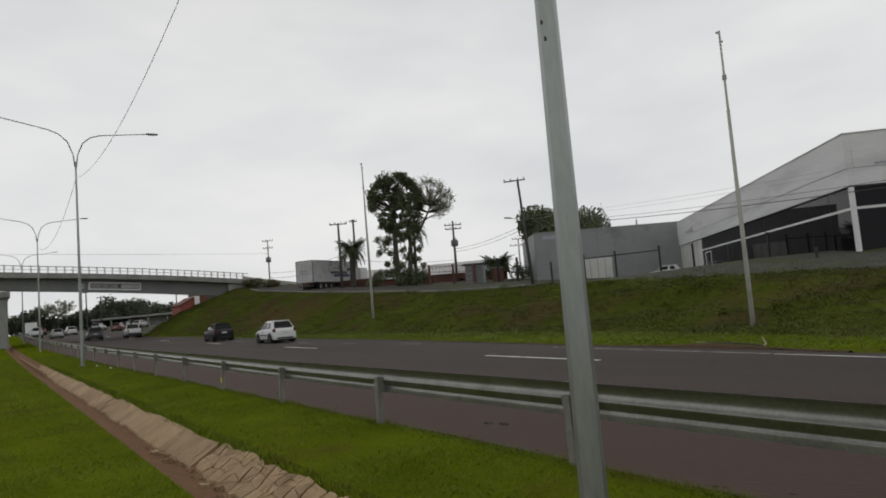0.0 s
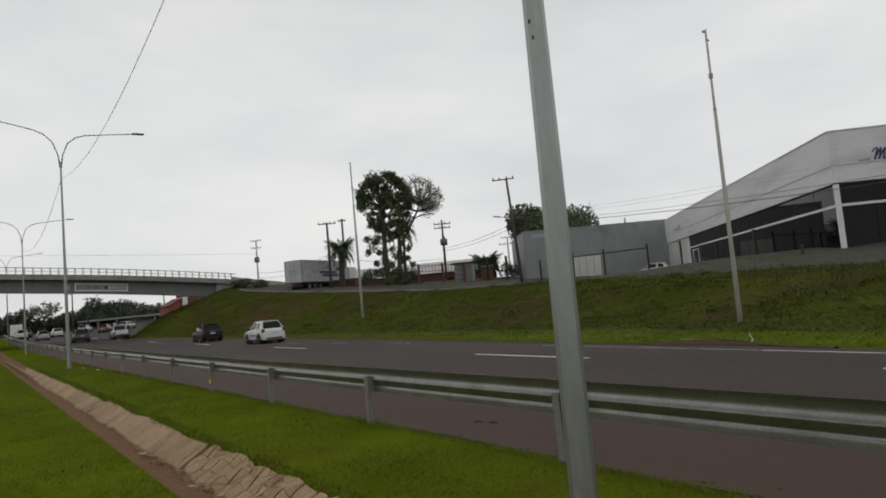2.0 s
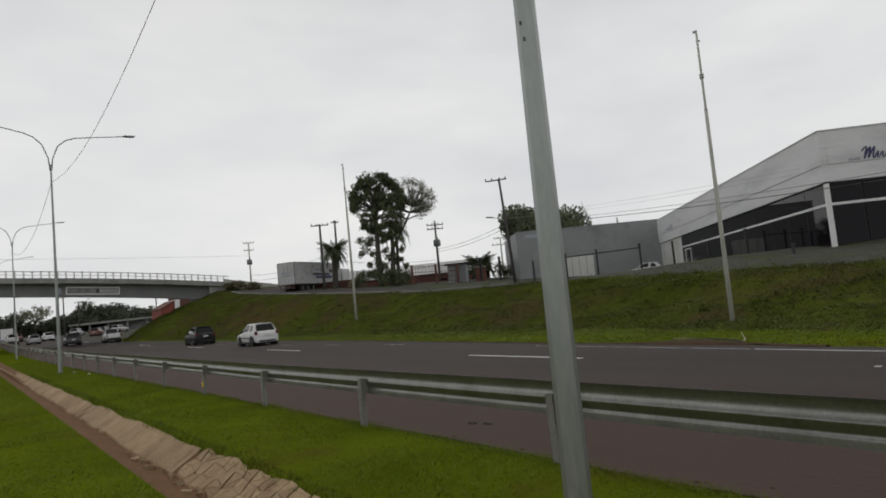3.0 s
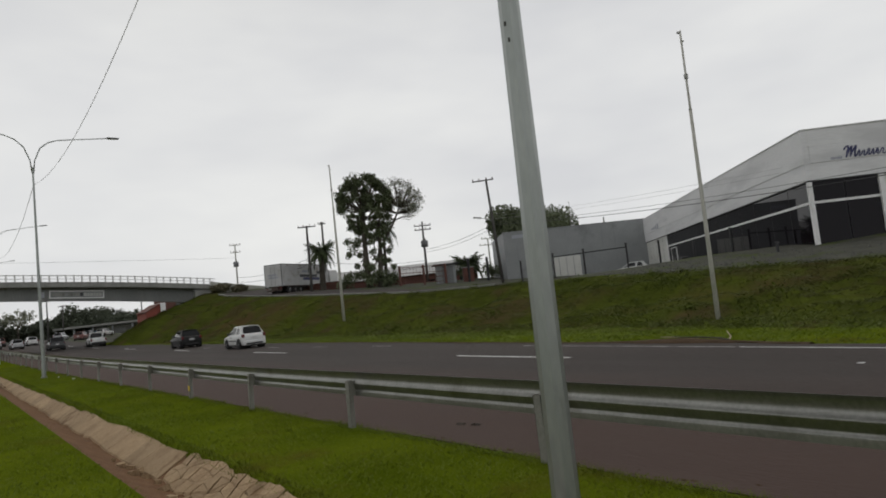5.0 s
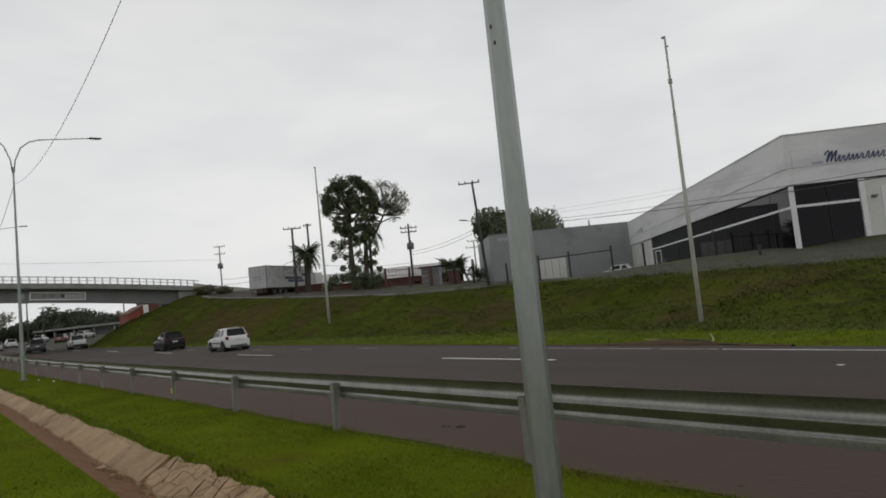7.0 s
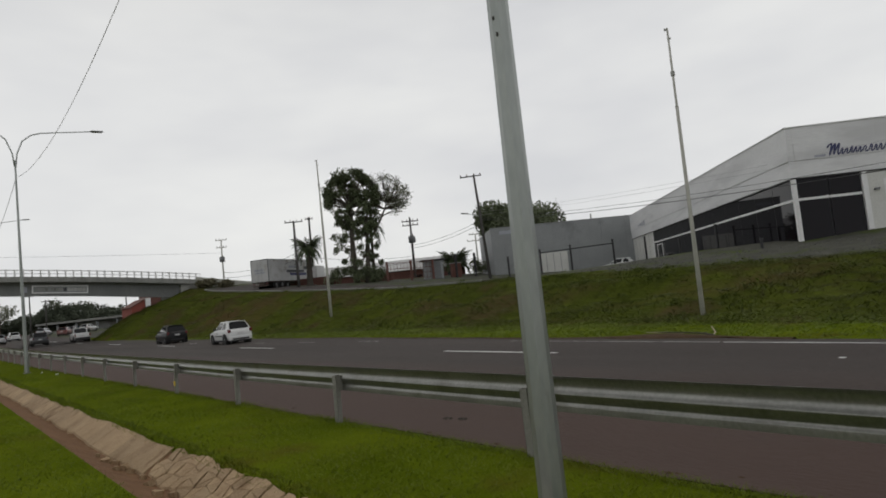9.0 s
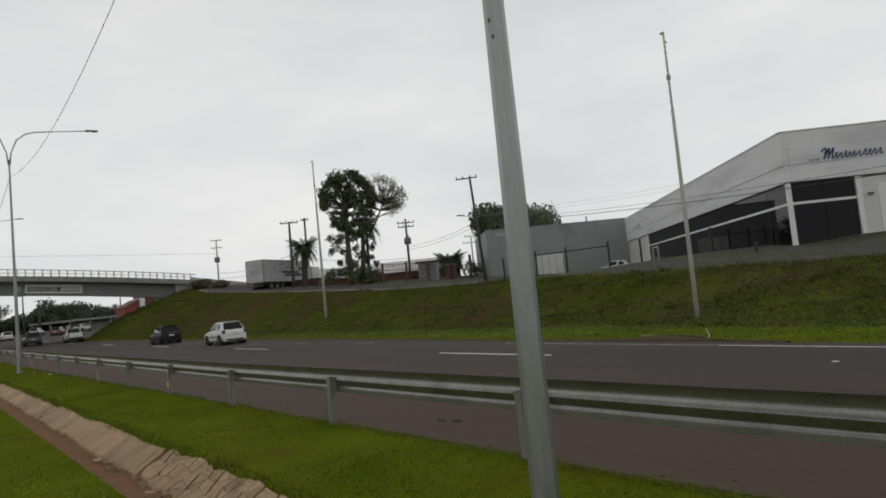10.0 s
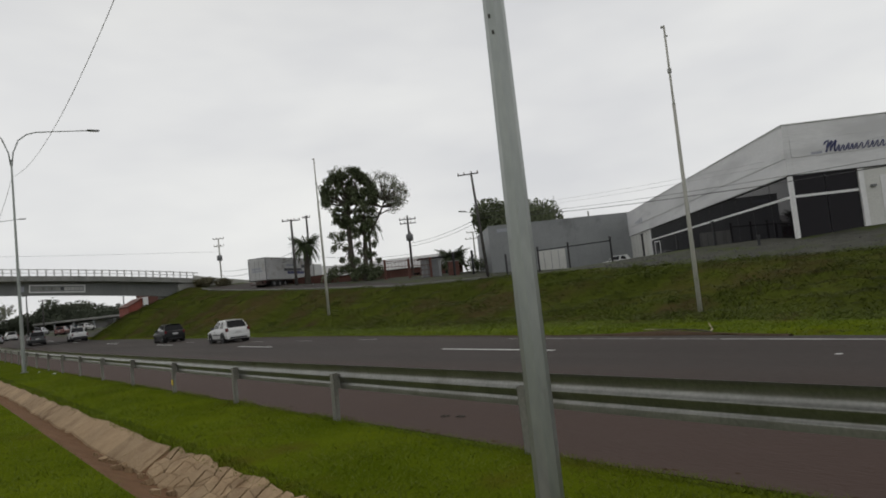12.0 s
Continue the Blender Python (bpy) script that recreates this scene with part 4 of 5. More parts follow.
yard_fence("yard_fence", [(48.4, 42.9), (49.5, 39.9), (51.3, 36.2)], 2.6, "black steel gate frame with posts and rails", (0.99, 0.05), 0.25)
yard_fence("fence_post_row", [(47.3, 46.4)], 2.4, "single black steel fence post", (), 0.0, 0.1)
for px, py, hh in ((46.7, 29.7, 2.1), (42.6, 24.2, 1.2), (39.75, 19.9, 1.5), (35.7, 15.3, 0.5)):
    p = Vector((px, py, terrain(px, py)))
    t = thing("fence_post", pose(*p), "black steel post in front of the showroom glass", "post", "posts before the showroom")
    part("shaft", tube([(0, 0, -0.3), (0, 0, hh)], 0.085, 8), M["black"], t)
    part("cap", tube([(0, 0, hh), (0, 0, hh + 0.08)], [0.12, 0.1], 8), M["black"], t)


# ---- long low sheds behind the trees ----
def long_shed():
    ax, ay, bx, by = 45.8, 92.0, 64.0, 73.5
    L = math.hypot(bx - ax, by - ay)
    turn = math.degrees(math.atan2(by - ay, bx - ax))
    t = thing("long_shed", pose(ax, ay, 0, 0, 0, turn), "long low red-brown shed with a pale fibre roof", "building")
    for i in range(10):
        part("wall_bay", box((L * i / 10 + 0.05, 0, 3.0), (L * (i + 1) / 10 - 0.05, 0.2, 6.0), 0.0), M["redbrick"], t)
        part("pier", box((L * i / 10 - 0.15, -0.1, 3.0), (L * i / 10 + 0.049, 0.3, 6.02)), M["redbrick"], t)
        if i % 2:
            part("window", box((L * i / 10 + 0.6, -0.03, 4.3), (L * i / 10 + 1.9, -0.004, 5.2)), M["carglass"], t)
    part("back_wall", box((0, 9.8, 3.0), (L, 10, 6.0)), M["redbrick"], t)
    bm = bmesh.new()
    n = 60
    for i in range(n + 1):
        x = -0.5 + (L + 1) * i / n
        z = 0.05 * (i % 2)
        for yy, zz in ((-0.7, 6.05), (5.0, 8.0), (10.6, 6.05)):
            bm.verts.new((x, yy, zz + z))
    bm.verts.ensure_lookup_table()
    for i in range(n):
        for k in range(2):
            a = 3 * i + k
            bm.faces.new([bm.verts[j] for j in (a, a + 3, a + 4, a + 1)])
    r = bmesh.ops.extrude_face_region(bm, geom=list(bm.faces))
    for v in r["geom"]:
        if isinstance(v, bmesh.types.BMVert):
            v.co.z -= 0.06
    part("roof", bm, M["roofsheet"], t, "pale corrugated fibre roof")
    return t


long_shed()

# front wall, gates and kiosk along the upper street
wall_t = thing("yard_wall", pose(0, 0, 0), "low red-brown yard wall with dark piers", "wall")
yw = [(38.5, 80.0), (42.2, 74.6), (45.0, 70.4), (47.3, 67.0)]
for (xa, ya), (xb, yb) in zip(yw, yw[1:]):
    d = Vector((xb - xa, yb - ya, 0))
    m = pose(xa, ya, terrain(xa, ya) - 0.4, 0, 0, math.degrees(math.atan2(d.y, d.x)))
    part("wall_panel", box((0, -0.08, 0), (d.length - 0.3, 0.08, 0.95), 0.0), M["redbrick"], wall_t, m=m)
    part("pier", box((-0.3, -0.15, 0), (-0.01, 0.15, 1.25), 0.02), M["redbrick"], wall_t, m=m)

gate_t = thing("red_gate", pose(0, 0, 0), "dark red steel gate frames between posts", "gate")
gp = [(43.9, 63.6), (46.0, 61.6), (48.0, 59.9), (50.6, 58.6), (52.6, 57.4)]
for i, (x, y) in enumerate(gp):
    z = terrain(x, y)
    part("post", box((x - 0.11, y - 0.11, z - 0.3), (x + 0.11, y + 0.11, z + (2.4 if i < 3 else 2.9)), 0.02), M["redbrick"] if i < 3 else M["black"], gate_t)
for (xa, ya), (xb, yb) in zip(gp[:3], gp[1:3]):
    for k in (0.3, 0.9, 1.5, 2.2):
        part("gate_bar", tube([(xa, ya, terrain(xa, ya) + k), (xb, yb, terrain(xb, yb) + k)], 0.035, 6), M["redbrick"], gate_t)
    for j in range(1, 7):
        x, y = xa + (xb - xa) * j / 7, ya + (yb - ya) * j / 7
        part("upright_bar", tube([(x, y, terrain(x, y) + 0.2), (x, y, terrain(x, y) + 2.2)], 0.02, 5), M["redbrick"], gate_t)
m = pose(47.3, 61.0, terrain(47.3, 61.0) - 0.2, 0, 0, -32)
kiosk = thing("gatehouse", m, "small grey gatehouse with a dark flat canopy", "gatehouse")
part("body", box((0.2, 0, 0), (2.5, 2.0, 2.35), 0.02), M["greywall"], kiosk)
part("door", box((0.9, -0.04, 0.1), (2.2, -0.005, 2.2), 0.01), M["transformer"], kiosk)
part("canopy", box((-0.2, -0.4, 2.4), (3.0, 2.2, 2.52), 0.03), M["black"], kiosk)
bk = thing("brick_box", pose(50.9, 60.0, terrain(50.9, 60.0) - 0.2, 0, 0, -32), "small red brick meter box beside the gate", "brick box")
part("body", box((0, 0, 0), (1.3, 0.9, 1.9), 0.02), M["redbrick"], bk)
part("cap", box((-0.08, -0.08, 1.9), (1.38, 0.98, 2.0), 0.01), M["concrete"], bk)


# ---- red wall and canopy beyond the overpass ----
rw = thing("red_building", pose(33.0, 140.0, 0.0), "red painted low building with a white corner beyond the overpass", "building")
bm = bmesh.new()
front = [bm.verts.new(p) for p in ((0, 0, 0), (2.7, 0, 0), (2.7, 0, 7.05), (0, 0, 5.6))]
r = bmesh.ops.extrude_face_region(bm, geom=[bm.faces.new(front)])
for v in r["geom"]:
    if isinstance(v, bmesh.types.BMVert):
        v.co.y += 8
bmesh.ops.recalc_face_normals(bm, faces=bm.faces)
part("gable_wall", bm, M["brightred"], rw, "red wall under a sloping roof")
part("roof_edge", box((-0.3, -0.25, -0.08), (3.2, 8.2, 0.1), 0.02, m=pose(0, 0, 5.66, 0, -28.2, 0)), M["redbrick"], rw)
part("white_corner", box((2.72, -0.3, 0), (3.7, 6, 7.3), 0.02), M["whiteframe"], rw)
part("body", box((3.72, 0, 0), (14, 9, 8.2), 0.03), M["redbrick"], rw, "dull red-brown wall")
part("roof_slab", box((3.6, -0.3, 8.21), (14.3, 9.3, 8.4), 0.02), M["roofsheet"], rw)
bb = thing("signboard", pose(8.4, 206, rise(206)), "blank white panel on posts beside the far road", "signboard")
part("panel", box((0, 0, 0.4), (2.8, 0.15, 3.3), 0.02), M["whiteframe"], bb)
for k in (0.4, 2.4):
    part("post", box((k - 0.08, 0.16, -0.2), (k + 0.08, 0.3, 3.2)), M["greywall"], bb)


def canopy(x, y, L, W, z, turn):
    t = thing("canopy_building", pose(x, y, rise(y) - 0.1, 0, 0, turn), "long pale canopy roof on posts beside the far road", "building")
    part("roof", box((0, 0, z + 0.2), (L, W, z + 0.72), 0.05), M["concrete"], t)
    part("back_wall", box((0, W - 0.3, 0), (L, W, z - 0.005)), M["whitegate"], t)
    for i in range(7):
        part("post", box((0.4 + (L - 1) * i / 6, 0.3, 0), (0.75 + (L - 1) * i / 6, 0.65, z - 0.003)), M["greywall"], t)
    for i in range(5):
        part("shop_panel", box((1.5 + L * i / 5, W - 0.36, 0.2), (L * (i + 1) / 5 - 1.0, W - 0.31, z - 0.8)), M[("bluepanel", "whiteframe", "brightred", "greywall", "whiteframe")[i]], t)
    return t


canopy(24.0, 205.0, 42.0, 10.0, 2.3, -58)
canopy(4.0, 262.0, 36.0, 10.0, 2.6, -20)


# ---- plants ----
def leaf_cloud(bm, c, r, n, size, rng, flat=0.85):
    """Small tilted leaf quads spread through a ball, denser near its skin."""
    for _ in range(n):
        d = Vector((rng.gauss(0, 1), rng.gauss(0, 1), rng.gauss(0, 1) * flat)).normalized()
        p = c + d * r * (0.35 + 0.75 * rng.random() ** 0.6)
        s = size * rng.uniform(0.6, 1.4)
        q = Euler((rng.uniform(-1.2, 1.2), rng.uniform(-1.2, 1.2), rng.uniform(0, 6.3))).to_matrix()
        vs = [bm.verts.new(p + q @ Vector(k)) for k in ((-s, -s * 0.45, 0), (s * 0.2, -s * 0.6, s * 0.15), (s, 0.1 * s, 0), (-s * 0.1, s * 0.6, s * 0.12))]
        bm.faces.new(vs)


RIGHT = Vector((math.cos(radians(-35.6)), math.sin(radians(-35.6)), 0))
AWAY = Vector((-RIGHT.y, RIGHT.x, 0))


def limb(bm, a, b, ra, rb, rng, n=6, bend=0.1):
    a, b = Vector(a), Vector(b)
    L = (b - a).length
    o1, o2 = [Vector((rng.uniform(-1, 1), rng.uniform(-1, 1), rng.uniform(-0.4, 0.4))) * L * bend for _ in range(2)]
    pts, rr = [], []
    for i in range(n + 1):
        u = i / n
        pts.append(a.lerp(b, u) + o1 * math.sin(math.pi * u) + o2 * math.sin(2 * math.pi * u) * 0.5)
        rr.append(ra + (rb - ra) * u)
    add_tube(bm, pts, rr, 7)
    return pts


def big_tree():
    rng = random.Random(21)
    base = Vector((42.9, 66.1, terrain(42.9, 66.1)))
    t = thing("tree", Matrix.Translation(base), "tall spreading tree, dense on one side, thin on the other", "tree")
    wood, crown, thinc = bmesh.new(), bmesh.new(), bmesh.new()
    fork_a = limb(wood, (RIGHT * -1.6) + Vector((0, 0, -0.3)), RIGHT * -1.5 + Vector((0, 0, 9.4)), 0.42, 0.2, rng, 9, 0.02)
    fork_b = limb(wood, (RIGHT * -0.3) + Vector((0, 0, -0.3)), RIGHT * 0.2 + Vector((0, 0, 7.6)), 0.38, 0.22, rng, 8, 0.03)
    fork_c = limb(wood, fork_b[5], RIGHT * 3.0 + Vector((0, 0, 9.6)), 0.2, 0.08, rng, 6, 0.05)
    roots = fork_a[4:] + fork_b[4:] + fork_c[2:]

    def clump(bm, across, up, depth, r, n, size, twigs):
        c = RIGHT * across + Vector((0, 0, up)) + AWAY * depth
        near = min(roots, key=lambda q: (q - c).length + (3 if q.z > c.z else 0))
        limb(wood, near, c, 0.09 if bm is crown else 0.05, 0.015, rng, 5, 0.07)
        for _ in range(twigs):
            e = c + Vector((rng.uniform(-1, 1), rng.uniform(-1, 1), rng.uniform(-0.5, 1))) * r * 1.1
            limb(wood, c, e, 0.016, 0.006, rng, 3, 0.1)
        for _ in range(4):
            cc = c + Vector((rng.uniform(-1, 1), rng.uniform(-1, 1), rng.uniform(-1, 1))) * r * 0.5
            leaf_cloud(bm, cc, r * 0.66, n // 4, size, rng)

    # dome of dense leaves over the stems
    for k in range(105):
        a = rng.uniform(-0.35, math.pi + 0.3)
        u = 0.97 if k % 3 == 0 else rng.random() ** 0.55
        x = -1.35 + 3.05 * u * math.cos(a)
        z = 10.5 + (3.4 if a < math.pi and a > 0 else 2.6) * u * math.sin(a)
        clump(crown, x, z, rng.uniform(-2.2, 2.2) * (1 - 0.5 * u), rng.uniform(0.45, 0.75), 145, 0.12, 3)
    # the crown's ragged underside
    for k in range(46):
        clump(crown, rng.uniform(-3.4, 1.5), rng.uniform(6.8, 10.0), rng.uniform(-1.4, 1.4), rng.uniform(0.35, 0.65), 110, 0.115, 3)
    # ragged clumps down the stems
    for x, z, r in ((-2.9, 8.4, 0.8), (-1.9, 8.0, 0.75), (-2.6, 7.3, 0.55), (-3.7, 5.9, 0.7), (-3.2, 5.0, 0.75), (-2.6, 5.8, 0.6), (-3.6, 4.3, 0.55), (-2.4, 4.2, 0.6),
                    (-0.6, 6.2, 0.6), (0.4, 5.2, 0.6), (-0.8, 4.4, 0.55), (1.0, 6.6, 0.6), (1.2, 4.6, 0.6), (-1.9, 3.0, 0.5), (-3.0, 2.8, 0.5), (-1.0, 2.6, 0.6),
                    (0.5, 3.2, 0.55), (-0.4, 7.9, 0.6), (0.6, 8.6, 0.6), (-2.3, 1.5, 0.7), (-0.5, 1.4, 0.8), (0.4, 1.5, 0.7), (1.6, 2.4, 0.4)):
        clump(crown, x, z, rng.uniform(-0.8, 0.8), r, 190, 0.115, 3)
    # thin fringe of twigs with few leaves
    for k in range(100):
        a = rng.uniform(-0.9, 1.9)
        u = rng.random() ** 0.4
        clump(thinc, 1.5 + 4.4 * u * math.cos(a), 10.4 + 2.7 * u * math.sin(a), rng.uniform(-1.8, 1.8) * (1 - 0.5 * u), rng.uniform(0.5, 0.8), 40, 0.085, 4)
    # leafy shoots along both stems
    for k in range(30):
        p = rng.choice(fork_a[2:] + fork_b[2:])
        clump(crown, p.dot(RIGHT) + rng.gauss(0, 0.75), p.z + rng.uniform(-0.6, 0.6), rng.uniform(-0.8, 0.8), rng.uniform(0.35, 0.65), 110, 0.11, 3)
    part("trunk", wood, M["bark"], t, smooth=True)
    part("crown", crown, M["leaf"], t, "dense dark green leaves")
    part("crown", thinc, M["leafsparse"], t, "thin greyish leaves")
    return t


big_tree()


def frond(bm, root, direction, length, rise, droop, rng):
    """A palm frond: an arched midrib with leaflets on both sides."""
    d = Vector((math.cos(direction), math.sin(direction), 0))
    side = Vector((-d.y, d.x, 0))
    n = 11
    pts = []
    for i in range(n + 1):
        u = i / n
        pts.append(root + d * length * (u - 0.25 * droop * u * u) + Vector((0, 0, rise * u - droop * length * u * u)))
    for i in range(1, n + 1):
        p, q = pts[i - 1], pts[i]
        w = length * 0.23 * math.sin(math.pi * (0.12 + 0.85 * i / (n + 1)))
        for s in (-1, 1):
            for k in (0.0, 0.33, 0.66):
                a = p.lerp(q, k)
                tip = a + side * s * w + d * w * 0.45 - Vector((0, 0, w * rng.uniform(0.35, 0.8)))
                v = [bm.verts.new(x) for x in (a, a + (q - p) * 0.3, tip)]
                bm.faces.new(v)
        r = [bm.verts.new(x) for x in (p + side * 0.03, p - side * 0.03, q - side * 0.02, q + side * 0.02)]
        bm.faces.new(r)


def palm(x, y, top, trunk_r, length, n, seed, label, skirt=True):
    rng = random.Random(seed)
    z = terrain(x, y)
    t = thing("palm_tree", pose(x, y, z), label, "palm")
    h = top - z
    pts, rr = [], []
    for i in range(15):
        u = i / 14
        pts.append((0.12 * math.sin(u * 2), 0, -0.2 + (h + 0.2) * u))
        rr.append(trunk_r * (1.15 - 0.25 * u) * (1.06 if i % 2 else 0.96))
    part("trunk", tube(pts, rr, 10), M["bark"], t, smooth=True)
    bm = bmesh.new()
    for i in range(n):
        a = 2.399 * i + rng.uniform(-0.2, 0.2)
        u = i / n
        frond(bm, Vector((0.1, 0, h - 0.1)), a, length * rng.uniform(0.85, 1.1), length * (1.0 - 1.15 * u), 0.4 + 0.45 * u * (1.3 if skirt else 0.7), rng)
    part("crown", bm, M["palm"], t, "arched green fronds")
    return t


palm(39.4, 75.0, 9.9, 0.36, 2.4, 60, 5, "short stout palm with arched dark green fronds")
palm(43.7, 66.3, 11.6, 0.17, 2.3, 32, 6, "slim palm with drooping fronds beside the big tree")
palm(54.6, 63.6, 6.2, 0.4, 2.5, 70, 7, "low palm with a round head of fronds", skirt=False)


def round_tree(x, y, z, w, h, n, leaf, mat, seed, label, trunk_h=None, group=""):
    """A crown of uneven clumps on a forked trunk."""
    rng = random.Random(seed)
    t = thing("tree", pose(x, y, z), label, "tree", group)
    th = trunk_h if trunk_h is not None else h * 0.35
    wood, crown = bmesh.new(), bmesh.new()
    limb(wood, (0, 0, -0.5), (0, 0, th), 0.035 * h, 0.02 * h, rng, 5, 0.03)
    k = 15
    for i in range(k):
        a = rng.uniform(0, 6.283)
        u = rng.random() ** 0.5
        c = Vector((math.cos(a) * w * 0.4 * u, math.sin(a) * w * 0.4 * u, th + (h - th) * (0.15 + 0.72 * rng.random() * (1.15 - 0.5 * u * u))))
        limb(wood, (0, 0, th * 0.9), c, 0.012 * h, 0.004 * h, rng, 4, 0.08)
        leaf_cloud(crown, c, w * rng.uniform(0.14, 0.21), n // k, leaf, rng, 0.7)
    part("trunk", wood, M["bark"], t, smooth=True)
    part("crown", crown, M[mat], t)
    return t


round_tree(71.0, 66.2, 3.2, 14.0, 11.4, 17000, 0.22, "leaf", 31, "broad dark green tree behind the grey warehouse", 5.0)
FG = "trees beyond the overpass"
for i, (x, y, w, top) in enumerate([(1.0, 214, 8, 8.2), (6.6, 212, 7, 8.4), (10.4, 210, 8, 10.2), (13.5, 216, 7, 8.0), (20.0, 214, 8, 7.8), (23.5, 210, 7, 8.8),
                                    (27.0, 212, 8, 10.2), (30.0, 208, 9, 12.2), (34.6, 210, 9, 12.0), (38.0, 206, 8, 10.9), (41.2, 208, 8, 10.1),
                                    (44.6, 204, 8, 9.0), (47.6, 205, 7, 7.3), (51.5, 206, 7, 6.6), (32.2, 218, 10, 11.0), (25.0, 218, 9, 8.6)]):
    round_tree(x, y, rise(y) - 0.2, w * 1.15, top - rise(y) - 0.14 * w, 2600, 0.34, "fartree", 50 + i, "dark green tree beyond the overpass", 1.2, FG)
round_tree(16.2, 205, 1.9, 8, 9.0, 900, 0.26, "leafsparse", 90, "thin grey-green tree beyond the overpass", 5.0, FG)

# bushes at the foot of the big tree and beside the bridge end
for i, (x, y, w, h) in enumerate([(40.2, 68.6, 3.2, 2.1), (43.6, 65.3, 3.0, 2.2), (41.8, 66.2, 2.6, 1.7), (32.0, 90.6, 2.6, 1.3), (33.4, 88.6, 2.6, 0.9), (31.0, 90.8, 1.8, 1.5), (57.6, 62.0, 3.4, 2.6), (59.2, 60.8, 3.0, 2.4)]):
    rng = random.Random(200 + i)
    z = terrain(x, y)
    bm = bmesh.new()
    for _ in range(9):
        c = Vector((rng.uniform(-0.35, 0.35) * w, rng.uniform(-0.35, 0.35) * w, rng.uniform(0.2, 0.75) * h))
        leaf_cloud(bm, c, w * 0.2, 90, 0.13, rng)
    for _ in range(7):
        limb(bm, (0, 0, -0.1), (rng.uniform(-0.3, 0.3) * w, rng.uniform(-0.3, 0.3) * w, rng.uniform(0.5, 0.9) * h), 0.03, 0.01, rng, 3, 0.05)
    tagged(part("bush", bm, M["drybush"] if y > 80 else M["leaf"], m=pose(x, y, z)), "dry brownish bush beside the bridge end" if y > 80 else "dark leafy bush on the upper ground", "bush", "bushes on the upper ground")


# ---- vehicles ----
def wheel(parent, x, y, r, w, side):
    bm = bmesh.new()
    prof = [(r * 0.62, 0.0), (r * 0.9, 0.0), (r, 0.03), (r, w - 0.03), (r * 0.9, w), (r * 0.62, w)]
    n = 22
    rings = [[bm.verts.new((px * 0 + side * (w - d), rad * math.cos(6.2832 * k / n), rad * math.sin(6.2832 * k / n))) for k in range(n)] for rad, d in prof for px in (0,)]
    for a, b in zip(rings, rings[1:]):
        for k in range(n):
            bm.faces.new((a[k], a[(k + 1) % n], b[(k + 1) % n], b[k]))
    bmesh.ops.recalc_face_normals(bm, faces=bm.faces)
    wh = part("wheel", bm, M["tyre"], parent, "black tyre", smooth=True, m=pose(x, y, r))
    bm = bmesh.new()
    add_tube(bm, ((side * 0.02, 0, 0), (side * (w - 0.05), 0, 0)), r * 0.63, 20)
    part("rim_disc", bm, M["plastic"], wh)
    bm = bmesh.new()
    for k in range(7):
        a = 6.2832 * k / 7
        add_box(bm, (min(0, side * 0.03) + side * (w - 0.05), -0.022, 0.02), (max(0, side * 0.03) + side * (w - 0.05), 0.022, r * 0.6), m=Matrix.Rotation(a, 4, "X"))
    add_tube(bm, ((side * (w - 0.05), 0, 0), (side * (w - 0.015), 0, 0)), r * 0.17, 10)
    part("rim", bm, M["rim"], wh, "silver alloy rim")


def loft(rows):
    """Skin through rows of points, closed at both ends."""
    bm = bmesh.new()
    rings = [[bm.verts.new(p) for p in r] for r in rows]
    for a, b in zip(rings, rings[1:]):
        n = len(a)
        for k in range(n):
            bm.faces.new((a[k], a[(k + 1) % n], b[(k + 1) % n], b[k]))
    bm.faces.new(rings[0])
    bm.faces.new(rings[-1])
    bmesh.ops.recalc_face_normals(bm, faces=bm.faces)
    return bm


def quad_panel(pts, out, mat, name, parent, label=""):
    """A thin pane on four corners, lifted off by out."""
    bm = bmesh.new()
    p = [Vector(q) for q in pts]
    nrm = (p[1] - p[0]).cross(p[3] - p[0]).normalized()
    c = sum(p, Vector()) / 4
    if nrm.dot(Vector((c.x, c.y * 0.6, 0.3))) < 0:
        nrm = -nrm
    f = bm.faces.new([bm.verts.new(q + nrm * 0.001) for q in p])
    r = bmesh.ops.extrude_face_region(bm, geom=[f])
    for g in r["geom"]:
        if isinstance(g, bmesh.types.BMVert):
            g.co += nrm * out
    bmesh.ops.bevel(bm, geom=[e for e in bm.edges if abs((e.verts[0].co - e.verts[1].co).dot(nrm)) > out * 0.5], offset=0.05, segments=2, affect="EDGES")
    bmesh.ops.recalc_face_normals(bm, faces=bm.faces)
    return part(name, bm, mat, parent, label)


